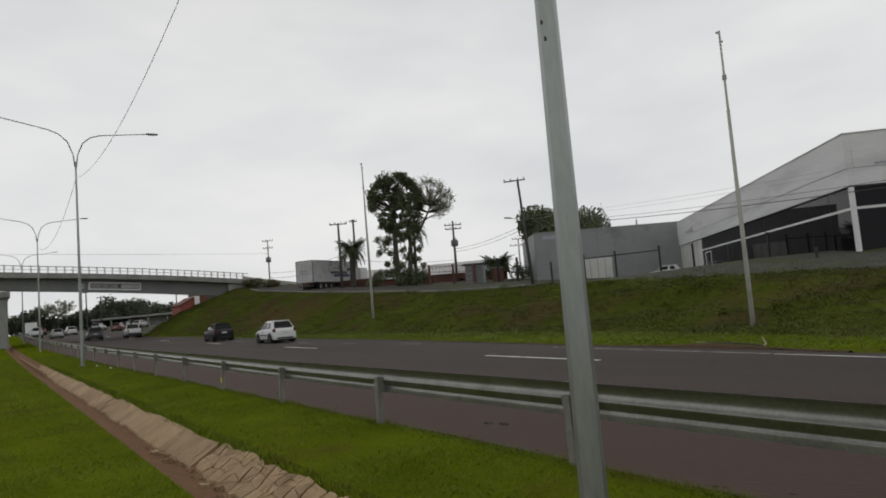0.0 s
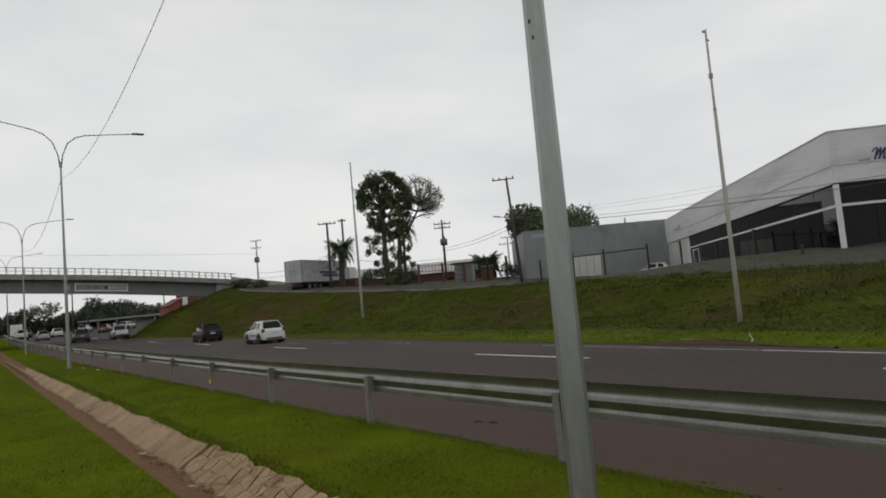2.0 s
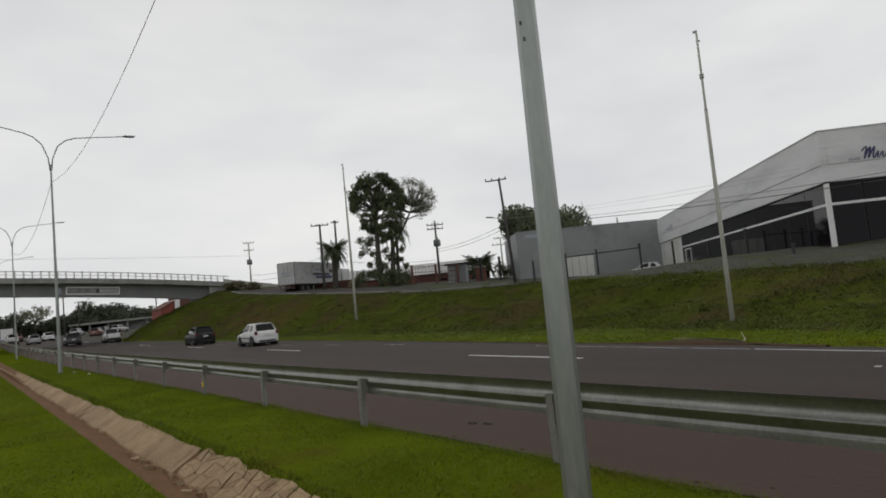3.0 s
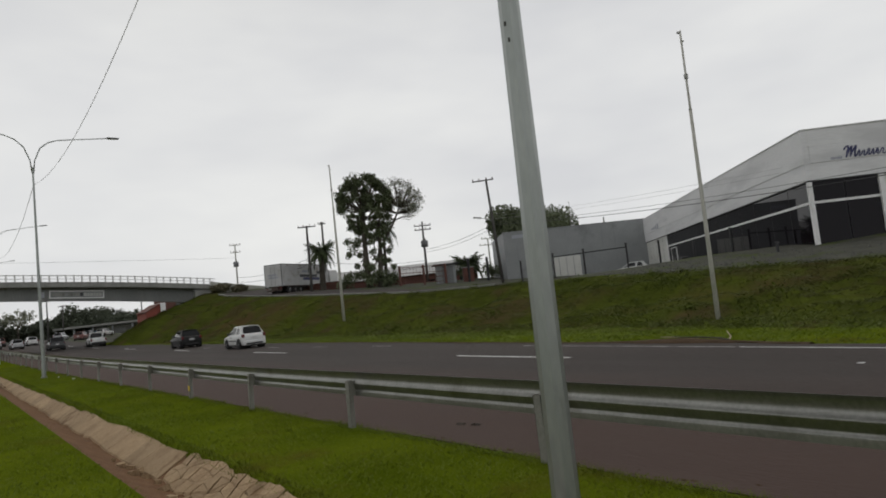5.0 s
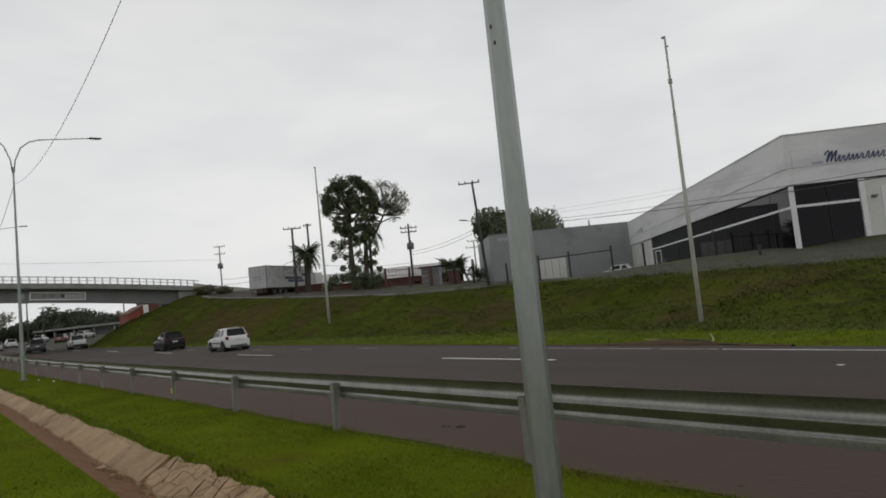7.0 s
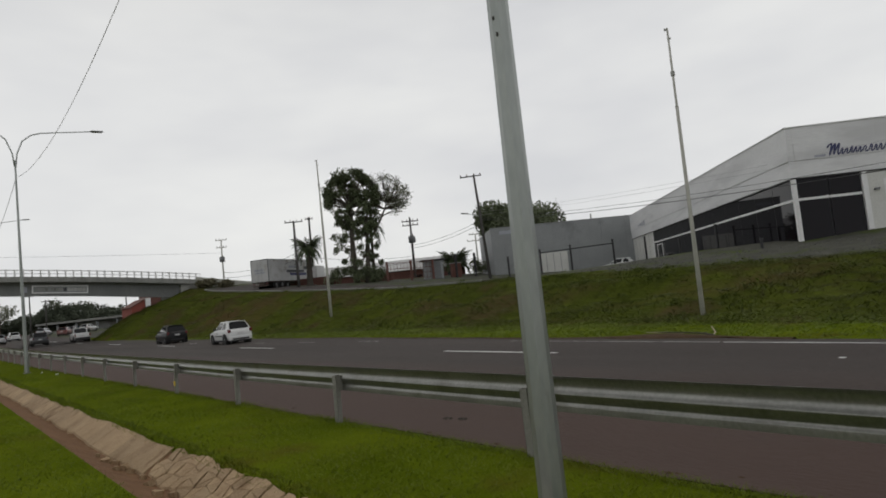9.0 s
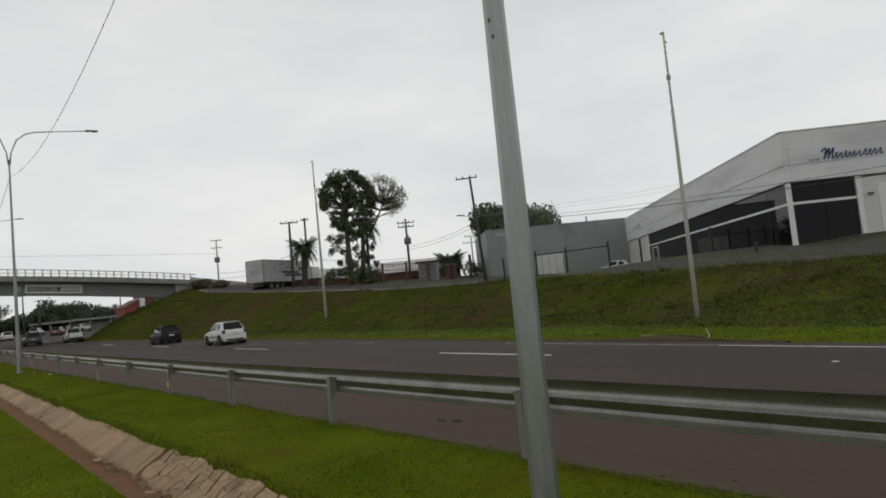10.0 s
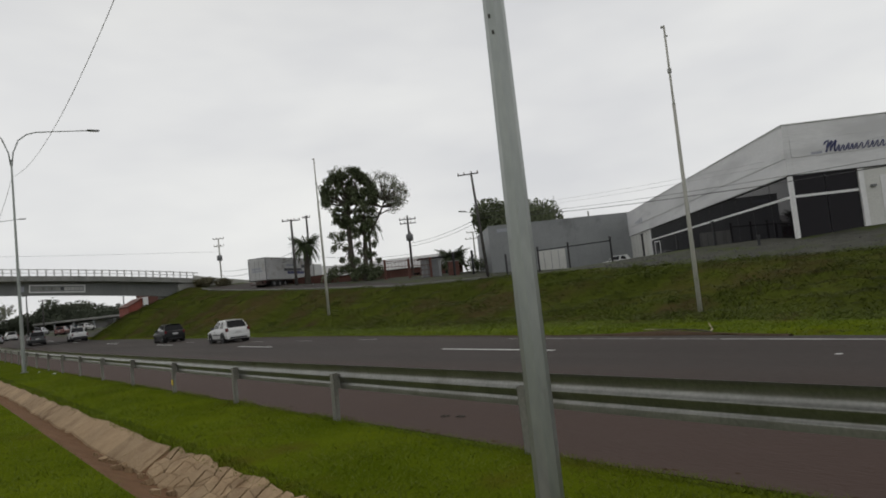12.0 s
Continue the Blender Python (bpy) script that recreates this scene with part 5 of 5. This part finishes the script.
def car(x, y, turn, L, W, H, mat, label, kind="hatch", group="cars on the highway", z=0.004):
    """A car that points along +y before it is turned."""
    t = thing("car", pose(x, y, z, 0, 0, turn), label, "car", group)
    hw = W / 2
    wr = 0.3 if kind == "hatch" else 0.35
    clear = 0.17 if kind == "hatch" else 0.24
    belt = H * (0.62 if kind != "pickup" else 0.6)
    yf, yr = L * 0.5 - 0.78, -L * 0.5 + (0.68 if kind == "hatch" else 0.85 if kind == "suv" else 1.15)
    if kind == "pickup":
        tops = [(-0.5, 0.55), (-0.49, 0.6), (-0.2, 0.6), (0.12, 0.6), (0.2, 0.6), (0.3, 0.58), (0.42, 0.54), (0.47, 0.49), (0.495, 0.4)]
        gh = (-0.1, -0.06, 0.12, 0.25)
    elif kind == "suv":
        tops = [(-0.5, 0.45), (-0.485, 0.6), (-0.44, 0.63), (0.0, 0.62), (0.2, 0.61), (0.3, 0.6), (0.42, 0.56), (0.475, 0.5), (0.498, 0.4)]
        gh = (-0.475, -0.4, 0.06, 0.24)
    else:
        tops = [(-0.5, 0.44), (-0.49, 0.58), (-0.46, 0.63), (0.0, 0.62), (0.18, 0.61), (0.28, 0.585), (0.4, 0.53), (0.47, 0.46), (0.498, 0.36)]
        gh = (-0.475, -0.35, 0.03, 0.25)
    rows = []
    for u, k in tops:
        yy, zt = u * L, k * H
        e = abs(2 * u) ** 7
        w = hw * (1 - 0.1 * e)
        zb = clear + 0.1 * e
        half = [(w * 0.88, zb), (w * 0.975, zb + 0.08), (w * 0.99, zb + 0.2), (w, (zb + zt) * 0.52), (w * 0.985, zt - 0.13), (w * 0.955, zt - 0.04), (w * 0.86, zt)]
        rows.append([(px, yy, pz) for px, pz in half] + [(0, yy, zt + 0.015)] + [(-px, yy, pz) for px, pz in reversed(half)])
    body = part("body", loft(rows), mat, t, smooth=True)
    b0, r0, r1, b1 = [g * L for g in gh]
    zb, zt = belt - 0.05, H
    wb, wt = hw * 0.93, hw * (0.69 if kind == "hatch" else 0.74)
    crown = []
    for (yb_, yt_) in ((b0, r0), (b1, r1)):
        crown.append((yb_, yt_))
    bm = bmesh.new()
    v = {}
    for i, (yb_, yt_) in enumerate(crown):
        for s in (-1, 1):
            v[i, s, 0] = bm.verts.new((s * wb, yb_, zb))
            v[i, s, 1] = bm.verts.new((s * wt, yt_, zt - 0.03))
        v[i, 0, 1] = bm.verts.new((0, yt_ + (yt_ - yb_) / (zt - 0.03 - zb) * 0.03, zt))
    ridge = [v[0, 0, 1], v[1, 0, 1]]
    for s in (-1, 1):
        bm.faces.new((v[0, s, 0], v[1, s, 0], v[1, s, 1], v[0, s, 1]))
        bm.faces.new((v[0, s, 1], v[1, s, 1], ridge[1], ridge[0]))
    for i in (0, 1):
        bm.faces.new((v[i, -1, 0], v[i, 1, 0], v[i, 1, 1], v[i, 0, 1], v[i, -1, 1]))
    bmesh.ops.recalc_face_normals(bm, faces=bm.faces)
    es = [e for e in bm.edges if max(e.verts[0].co.z, e.verts[1].co.z) > zb + 0.01]
    bmesh.ops.bevel(bm, geom=es, offset=0.05, segments=2, affect="EDGES")
    part("cabin", bm, mat, t)

    def side_pt(s, u, h):
        """On the cabin's side: u from the rear edge to the front edge, h from belt to roof."""
        yy = (b0 + (b1 - b0) * u) * (1 - h) + (r0 + (r1 - r0) * u) * h
        return Vector((s * (wb + (wt - wb) * h), yy, zb + (zt - 0.03 - zb) * h))

    for s in (-1, 1):
        cuts = ((0.16, 0.45), (0.5, 0.93)) if kind == "hatch" else ((0.04, 0.2), (0.23, 0.52), (0.56, 0.94)) if kind == "suv" else ((0.08, 0.42), (0.47, 0.92))
        for a, b in cuts:
            quad_panel([side_pt(s, a + 0.02, 0.16), side_pt(s, b, 0.16), side_pt(s, b - 0.02, 0.86), side_pt(s, a + 0.03, 0.86)], 0.006, M["carglass"], "side_window", t, "dark side window")
        # mirror, handle, rub strip
        part("mirror", box((s * hw * 1.0 - 0.09, b1 - 0.42, belt - 0.02), (s * hw * 1.0 + 0.09, b1 - 0.28, belt + 0.12), 0.035), M["plastic"], t)
        part("door_handle", box((s * hw - 0.012, 0.02 * L, belt - 0.2), (s * hw + 0.012, 0.02 * L + 0.17, belt - 0.16), 0.006), M["plastic"] if kind == "hatch" else mat, t)
        if kind != "pickup":
            part("rub_strip", box((s * hw - 0.02, yr + 0.42, 0.5), (s * hw + 0.012, yf - 0.48, 0.56), 0.006), M["plastic"], t, "black rub strip")
        part("sill", box((s * hw * 0.93 - 0.05, yr + 0.3, clear - 0.02), (s * hw * 0.93 + 0.05, yf - 0.3, clear + 0.1), 0.02), M["plastic"], t)
        for yy in (yf, yr):
            bm = bmesh.new()
            add_tube(bm, ((s * (hw - 0.3), yy, wr + 0.01), (s * (hw + 0.006), yy, wr + 0.01)), wr + 0.065, 24)
            part("wheel_arch", bm, M["plastic"], t)
            wheel(t, s * (hw - 0.19) , yy, wr, 0.215, s)
        # lamps
        zl = H * 0.5
        if kind == "pickup":
            part("tail_lamp", box((s * hw * 0.86 - 0.09, -L / 2 - 0.012, H * 0.38), (s * hw * 0.86 + 0.09, -L / 2 + 0.1, H * 0.55), 0.02), M["lampred"], t, "red tail lamp")
        else:
            part("tail_lamp", box((s * hw * 0.84 - 0.09, -L / 2 - 0.01, zl - 0.02), (s * hw * 0.84 + 0.09, -L / 2 + 0.14, zl + (0.2 if kind == "hatch" else 0.12)), 0.03), M["lampred"], t, "red tail lamp")
        part("head_lamp", box((s * hw * 0.7 - 0.18, L / 2 - 0.22, H * 0.4), (s * hw * 0.7 + 0.18, L / 2 - 0.03, H * 0.47), 0.03), M["lampclear"], t)
    # rear and front glass
    def end_pt(i, a, h):
        yb_, yt_ = crown[i]
        return Vector((a * (wb + (wt - wb) * h), yb_ + (yt_ - yb_) * h, zb + (zt - 0.02 - zb) * h))
    quad_panel([end_pt(0, -0.86, 0.16), end_pt(0, 0.86, 0.16), end_pt(0, 0.88, 0.86), end_pt(0, -0.88, 0.86)], 0.012, M["carglass"], "rear_window", t, "dark rear window")
    quad_panel([end_pt(1, -0.9, 0.12), end_pt(1, 0.9, 0.12), end_pt(1, 0.9, 0.9), end_pt(1, -0.9, 0.9)], 0.006, M["carglass"], "windscreen", t, "dark windscreen")
    part("rear_bumper", box((-hw * 0.9, -L / 2 - 0.05, clear + 0.05), (hw * 0.9, -L / 2 + 0.12, clear + 0.34), 0.05), mat if kind == "hatch" else M["plastic"], t)
    part("bumper_insert", box((-hw * 0.66, -L / 2 - 0.062, clear + 0.09), (hw * 0.66, -L / 2 - 0.03, clear + 0.19), 0.012), M["plastic"], t, "dark bumper insert")
    part("front_bumper", box((-hw * 0.88, L / 2 - 0.14, clear + 0.03), (hw * 0.88, L / 2 + 0.04, clear + 0.3), 0.05), mat, t)
    part("number_plate", box((-0.2, -L / 2 - 0.03, H * 0.42), (0.2, -L / 2 - 0.005, H * 0.42 + 0.13), 0.006), M["plate"], t, "blank pale plate")
    part("spoiler", box((-wt * 0.9, r0 - 0.12, zt - 0.06), (wt * 0.9, r0 + 0.06, zt - 0.02), 0.012), mat, t)
    part("underbody", box((-hw * 0.8, -L / 2 + 0.2, clear - 0.03), (hw * 0.8, L / 2 - 0.2, clear + 0.12)), M["plastic"], t)
    if kind == "pickup":
        part("bed_liner", box((-hw * 0.82, -L * 0.47, belt + 0.0), (hw * 0.82, b0 - 0.06, belt + 0.035), 0.01), M["plastic"], t, "dark load bed cover")
    if kind == "suv":
        for s in (-1, 1):
            part("roof_rail", tube([(s * wt * 0.9, r0 + 0.2, zt + 0.0), (s * wt * 0.9, r0 + 0.35, zt + 0.05), (s * wt * 0.9, r1 - 0.2, zt + 0.05), (s * wt * 0.9, r1, zt - 0.01)], 0.018, 6), M["plastic"], t)
    return t


WHITE, BLACK = paint("white_car_paint", (0.6, 0.605, 0.6)), paint("black_car_paint", (0.006, 0.0062, 0.007), 0.35)
for k in ("Coat Weight", "Specular IOR Level"):
    BLACK.node_tree.nodes["Principled BSDF"].inputs[k].default_value = 0.15
DARKGREY, SILVER = paint("dark_grey_car_paint", (0.05, 0.052, 0.057)), paint("silver_car_paint", (0.38, 0.385, 0.4), 0.3, 0.3)
MAROON = paint("red_brown_car_paint", (0.16, 0.06, 0.05))
for cx, cy, turn, ln, wd, ht, pm, lb, kd in (
        (15.75, 41.2, -2, 3.83, 1.63, 1.45, WHITE, "small white three-door hatchback with a black rub strip", "hatch"),
        (16.1, 55.4, -2, 3.9, 1.68, 1.47, BLACK, "black five-door hatchback with dark windows", "hatch"),
        (11.7, 97.0, -2, 4.5, 1.85, 1.65, DARKGREY, "dark grey sport utility car with roof rails", "suv"),
        (15.8, 93.5, -3, 5.2, 1.85, 1.8, WHITE, "white double-cab pickup truck", "pickup"),
        (9.3, 122, 2, 4.0, 1.7, 1.5, SILVER, "silver hatchback in the far queue", "hatch"),
        (6.9, 131, 2, 4.4, 1.75, 1.85, WHITE, "white estate car in the far queue", "suv"),
        (12.4, 134, 2, 4.0, 1.7, 1.5, WHITE, "small white hatchback in the far queue", "hatch"),
        (8.3, 145, 4, 4.4, 1.8, 1.6, MAROON, "red-brown car in the far queue", "suv"),
        (20.6, 136, -25, 4.2, 1.7, 1.5, MAROON, "red-brown car beside the far canopy", "hatch"),
        (22.6, 142, -25, 4.2, 1.7, 1.5, BLACK, "black car beside the far canopy", "hatch"),
        (18.6, 147, -25, 4.2, 1.7, 1.5, SILVER, "silver car beside the far canopy", "hatch"),
        (26.4, 147, -40, 4.2, 1.7, 1.5, WHITE, "white car beside the far canopy", "hatch")):
    car(cx, cy, turn, ln, wd, ht, pm, lb, kd, z=max(rise(cy) + 0.004, terrain(cx, cy) + 0.004))
car(62.5, 44.0, 38, 4.0, 1.7, 1.5, WHITE, "white hatchback parked in the warehouse yard", group="parked cars", z=terrain(62.5, 44.0) + 0.01)


def box_truck():
    a, b = Vector((33.7, 74.8)), Vector((44.8, 81.2))
    d = (b - a).normalized()
    turn = math.degrees(math.atan2(d.y, d.x)) - 90
    z0 = 4.62
    t = thing("truck", pose(a.x + d.y * -1.25, a.y + d.x * 1.25, z0, 0, 0, turn), "white box truck with faded lettering on its trailer", "truck")
    Lb = 10.8
    part("cargo_box", box((-1.28, 0, 1.02), (1.28, Lb, 3.8), 0.03), M["truckbox"], t, "dull white cargo box")
    part("frame_trim", box((-1.3, -0.02, 3.74), (1.3, Lb, 3.84), 0.015), M["transformer"], t)
    for s in (-1, 1):
        part("corner_trim", box((s * 1.27 - 0.05, -0.045, 1.02), (s * 1.27 + 0.05, 0.03, 3.74), 0.01), M["transformer"], t)
    for s in (-1, 1):
        part("side_rail", box((s * 1.29 - 0.02, 0, 0.94), (s * 1.29 + 0.02, Lb, 1.06), 0.006), M["rust"], t)
        part("rear_door", box((s * 0.62 - 0.58, -0.035, 1.1), (s * 0.62 + 0.58, -0.004, 3.5), 0.01), M["truckbox"], t)
        part("door_bar", tube([(s * 0.3, -0.06, 1.1), (s * 0.3, -0.06, 3.5)], 0.02, 6), M["galv"], t)
        part("tail_lamp", box((s * 1.0 - 0.15, -0.05, 0.72), (s * 1.0 + 0.15, 0.0, 0.85), 0.01), M["lampred"], t)
        for yy in (1.6, 2.8, 4.0, 10.6):
            wheel(t, s * 0.98, yy, 0.5, 0.28, s)
    part("chassis", box((-0.45, 0.1, 0.65), (0.45, Lb + 1, 1.0), 0.02), M["rust"], t)
    part("bumper", box((-1.2, -0.02, 0.45), (1.2, 0.06, 0.6), 0.02), M["rust"], t)
    part("word_bar", box((-0.8, -0.05, 2.35), (0.55, -0.037, 2.6)), M["signgrey"], t)
    part("word_bar", box((-0.75, -0.05, 2.05), (0.75, -0.037, 2.25)), M["signgrey"], t)
    for ya, yb, za, zb, mm in ((4.4, 6.8, 2.7, 3.0, "signgrey"), (3.9, 7.9, 2.1, 2.45, "signdark"), (4.6, 8.4, 1.7, 2.06, "signblue"), (7.9, 9.3, 2.5, 2.9, "signdark")):
        for s in (1,):
            part("word_bar", box((s * 1.281, ya, za), (s * 1.29 + (0.004 if mm == "signdark" else 0), yb, zb)), M[mm], t)
    cab = part("cab", box((-1.2, Lb + 0.5, 0.7), (1.2, Lb + 2.6, 3.1), 0.15), WHITE, t, "white cab")
    part("windscreen", box((-1.05, Lb + 2.58, 1.9), (1.05, Lb + 2.62, 2.75), 0.01), M["carglass"], cab)
    return t


box_truck()


# ---- small things ----
rng = random.Random(77)
for i, (x, y, s) in enumerate([(4.6, 32.5, 0.07), (0.4, 41.0, 0.12), (4.4, 35.5, 0.06), (2.64, 5.5, 0.035)]):
    bm = bmesh.new()
    bmesh.ops.create_icosphere(bm, subdivisions=2, radius=s)
    for v in bm.verts:
        v.co = Vector((v.co.x, v.co.y * 0.8, max(0, v.co.z * 0.55))) * (1 + 0.35 * noise.noise(v.co * 9 + Vector((i, 0, 0))))
    tagged(part("litter", bm, M["litter"], m=pose(x, y, terrain(x, y))), "crumpled pale litter on the grass", "litter", "litter on the verge")
for i, (x, y, a, l) in enumerate([(16.1, 8.9, 12, 1.3), (16.1, 8.0, -62, 0.55), (16.2, 9.5, 20, 1.0), (15.9, 8.3, -8, 0.9)]):
    bm = tube([(0, -l / 2, 0.02), (0.05, 0, 0.06), (-0.03, l / 2, 0.1 if i != 1 else 0.2)], [0.024, 0.02, 0.01], 6)
    tagged(part("branch", bm, M["stick"] if i in (1, 2) else M["bark"], m=pose(x, y, terrain(x, y) + 0.03, 0, 0, a)), "broken dry branch beside the road edge", "branch", "branches beside the road")
for i, (x, y) in enumerate([(5.82, 6.2), (5.75, 6.45)]):
    bm = bmesh.new()
    for k in range(7):
        a = 0.9 * k
        add_box(bm, (-0.035, -0.006, 0), (0.035, 0.006, 0.012), m=pose(0.03 * math.cos(a), 0.05 * math.sin(a), 0.002, 8 * k, 12, 57 * a))
    tagged(part("debris", bm, M["bark"], m=pose(x, y, 0.005)), "small dark debris on the asphalt shoulder", "debris", "debris on the shoulder")


# ---- grass and weeds ----
def blades(name, n, area, height, width, mat, seed, label, keep=lambda x, y: True, power=1.0, lean=0.5):
    """Short bent blades scattered over an area, one mesh."""
    r = np.random.default_rng(seed)
    x0, x1, y0, y1 = area
    verts, faces = [], []
    while len(faces) < n:
        x = r.uniform(x0, x1)
        y = y0 + (y1 - y0) * r.random() ** power
        if not keep(x, y):
            continue
        z = terrain(x, y) - 0.005
        a = r.uniform(0, 6.283)
        h = height * r.uniform(0.5, 1.4) * (0.75 + 0.5 * noise.noise((x * 0.8, y * 0.8, 1.0)))
        dx, dy = math.cos(a) * width, math.sin(a) * width
        lx, ly = r.normal(0, h * lean, 2)
        i = len(verts)
        verts += [(x - dx, y - dy, z), (x + dx, y + dy, z), (x + lx, y + ly, z + h)]
        faces.append((i, i + 1, i + 2))
    ob = new(name, mesh_from(name, verts, faces, [mat]))
    return tagged(ob, label, "grass", kind="stuff")


blades("verge_grass", 300000, (-5.5, 4.95, -4, 60), 0.05, 0.0045, M["blade"], 1, "short mown grass on the verge",
       lambda x, y: not (1.68 + 0.06 * noise.noise((y * 1.1, 6.0, 0)) < x < 2.73), 2.1, 1.2)
blades("edge_grass", 30000, (4.78, 5.1, -2.0, 60), 0.055, 0.005, M["blade"], 2, "uneven grass along the edge of the asphalt", power=1.7, lean=0.9)
blades("drain_grass", 8000, (2.7, 2.92, 2.5, 40), 0.09, 0.006, M["blade"], 5, "longer grass hanging over the drain", power=1.5)
blades("strip_grass", 42000, (14.0, 23.0, 0, 60), 0.09, 0.012, M["stripblade"], 3, "rough grass strip beyond the road",
       lambda x, y: x < bank_toe(y) + 1.2 and x > road_edge(y) + 0.05 + 0.25 * abs(noise.noise((y * 0.7, 3.3, 0))), 1.0, 2.2)
blades("bank_grass", 130000, (17.4, 30.0, 0.0, 112), 0.14, 0.014, M["weed"], 4, "rough grass and weeds on the bank",
       lambda x, y: x > bank_toe(y) - 0.3 and (bare(x, y) < 0.5 or (x * 37.7 + y * 11.3) % 1 < 0.6), 1.25, 2.2)


def bank_weeds():
    """Low leafy tussocks, thickest along the crest and round the poles."""
    rng = random.Random(9)
    bm = bmesh.new()
    for _ in range(55):
        y = rng.uniform(4, 98) if rng.random() < 0.6 else rng.uniform(6, 26)
        x = rng.uniform(21.8, 29.4) if rng.random() < 0.6 else rng.uniform(28.4, 29.6)
        s = rng.uniform(0.2, 0.55)
        for _ in range(3):
            c = Vector((x + rng.uniform(-1, 1) * s, y + rng.uniform(-1, 1) * s * 1.6, 0))
            c.z = terrain(c.x, c.y) + s * 0.12
            leaf_cloud(bm, c, s * 0.7, int(90 * s), 0.05, rng, 0.45)
    ob = part("bank_weeds", bm, M["darkweed"])
    return tagged(ob, "dark leafy weed clumps scattered over the bank", "weeds", kind="stuff")


bank_weeds()


def bank_stones():
    rng = random.Random(12)
    verts, faces = [], []
    for _ in range(700):
        y = rng.uniform(2, 24)
        x = rng.uniform(30.2, 36.3)
        s = rng.uniform(0.04, 0.11)
        z = terrain(x, y)
        i = len(verts)
        for dx, dy, dz in ((-1, -0.7, 0), (1, -0.8, 0), (0.8, 0.9, 0), (-0.9, 0.7, 0), (-0.4, -0.3, 1), (0.5, -0.2, 0.9), (0.3, 0.4, 1.05)):
            verts.append((x + s * dx * rng.uniform(0.7, 1.2), y + s * dy * rng.uniform(0.7, 1.2), z - 0.02 + s * dz * 0.8))
        faces += [(i, i + 1, i + 5, i + 4), (i + 1, i + 2, i + 6, i + 5), (i + 2, i + 3, i + 6), (i + 3, i, i + 4, i + 6), (i + 4, i + 5, i + 6)]
    ob = new("bank_stones", mesh_from("bank_stones", verts, faces, [M["stone"]]))
    return tagged(ob, "loose grey stones below the showroom", "stones", kind="stuff")


bank_stones()


def edge_soil():
    """Ragged tongues of dark soil washed over the far edge of the asphalt."""
    verts, faces = [], []
    n = 130
    for i in range(n + 1):
        y = 5.5 + 36 * i / n
        e = road_edge(y)
        heap = math.exp(-((y - 9.0) / 1.6) ** 2)
        a = 0.06 + 0.2 * max(0, noise.noise((y * 0.45, 8.1, 0))) + 0.12 * noise.noise((y * 1.9, 1.7, 0)) + 0.05 * heap
        b = 0.1 + 0.3 * abs(noise.noise((y * 0.6, 4.4, 0))) + 0.2 * heap
        for x, z in ((e - a, 0.007), (e - a * 0.3, 0.02 + 0.04 * heap), (e + b * 0.5, 0.025 + 0.07 * heap), (e + b, -0.04)):
            verts.append((x, y, rise(y) + z))
    for i in range(n):
        for k in range(3):
            p = 4 * i + k
            faces.append((p, p + 1, p + 5, p + 4))
    ob = new("edge_soil", mesh_from("edge_soil", verts, faces, [M["dirt"]]))
    return tagged(ob, "dark soil washed over the edge of the asphalt", "soil", kind="stuff")


edge_soil()


def road_dirt():
    """Clods of soil and dead grass along the ragged edge of the asphalt."""
    rng = random.Random(15)
    verts, faces = [], []
    for _ in range(90):
        y = 0.5 + 40 * rng.random() ** 1.7
        x = 4.97 + abs(rng.gauss(0, 0.09))
        s = rng.uniform(0.006, 0.03)
        i = len(verts)
        for dx, dy, dz in ((-1, -0.7, 0), (1, -0.8, 0), (0.8, 0.9, 0), (-0.9, 0.7, 0), (-0.1, 0.0, 0.55)):
            verts.append((x + s * dx, y + 2.0 * s * dy * rng.uniform(0.6, 1.5), rise(y) + 0.003 + s * dz))
        faces += [(i, i + 1, i + 4), (i + 1, i + 2, i + 4), (i + 2, i + 3, i + 4), (i + 3, i, i + 4)]
    ob = new("road_dirt", mesh_from("road_dirt", verts, faces, [M["dirt"]]))
    return tagged(ob, "clods of dark soil along the asphalt edge", "dirt", kind="stuff")


road_dirt()
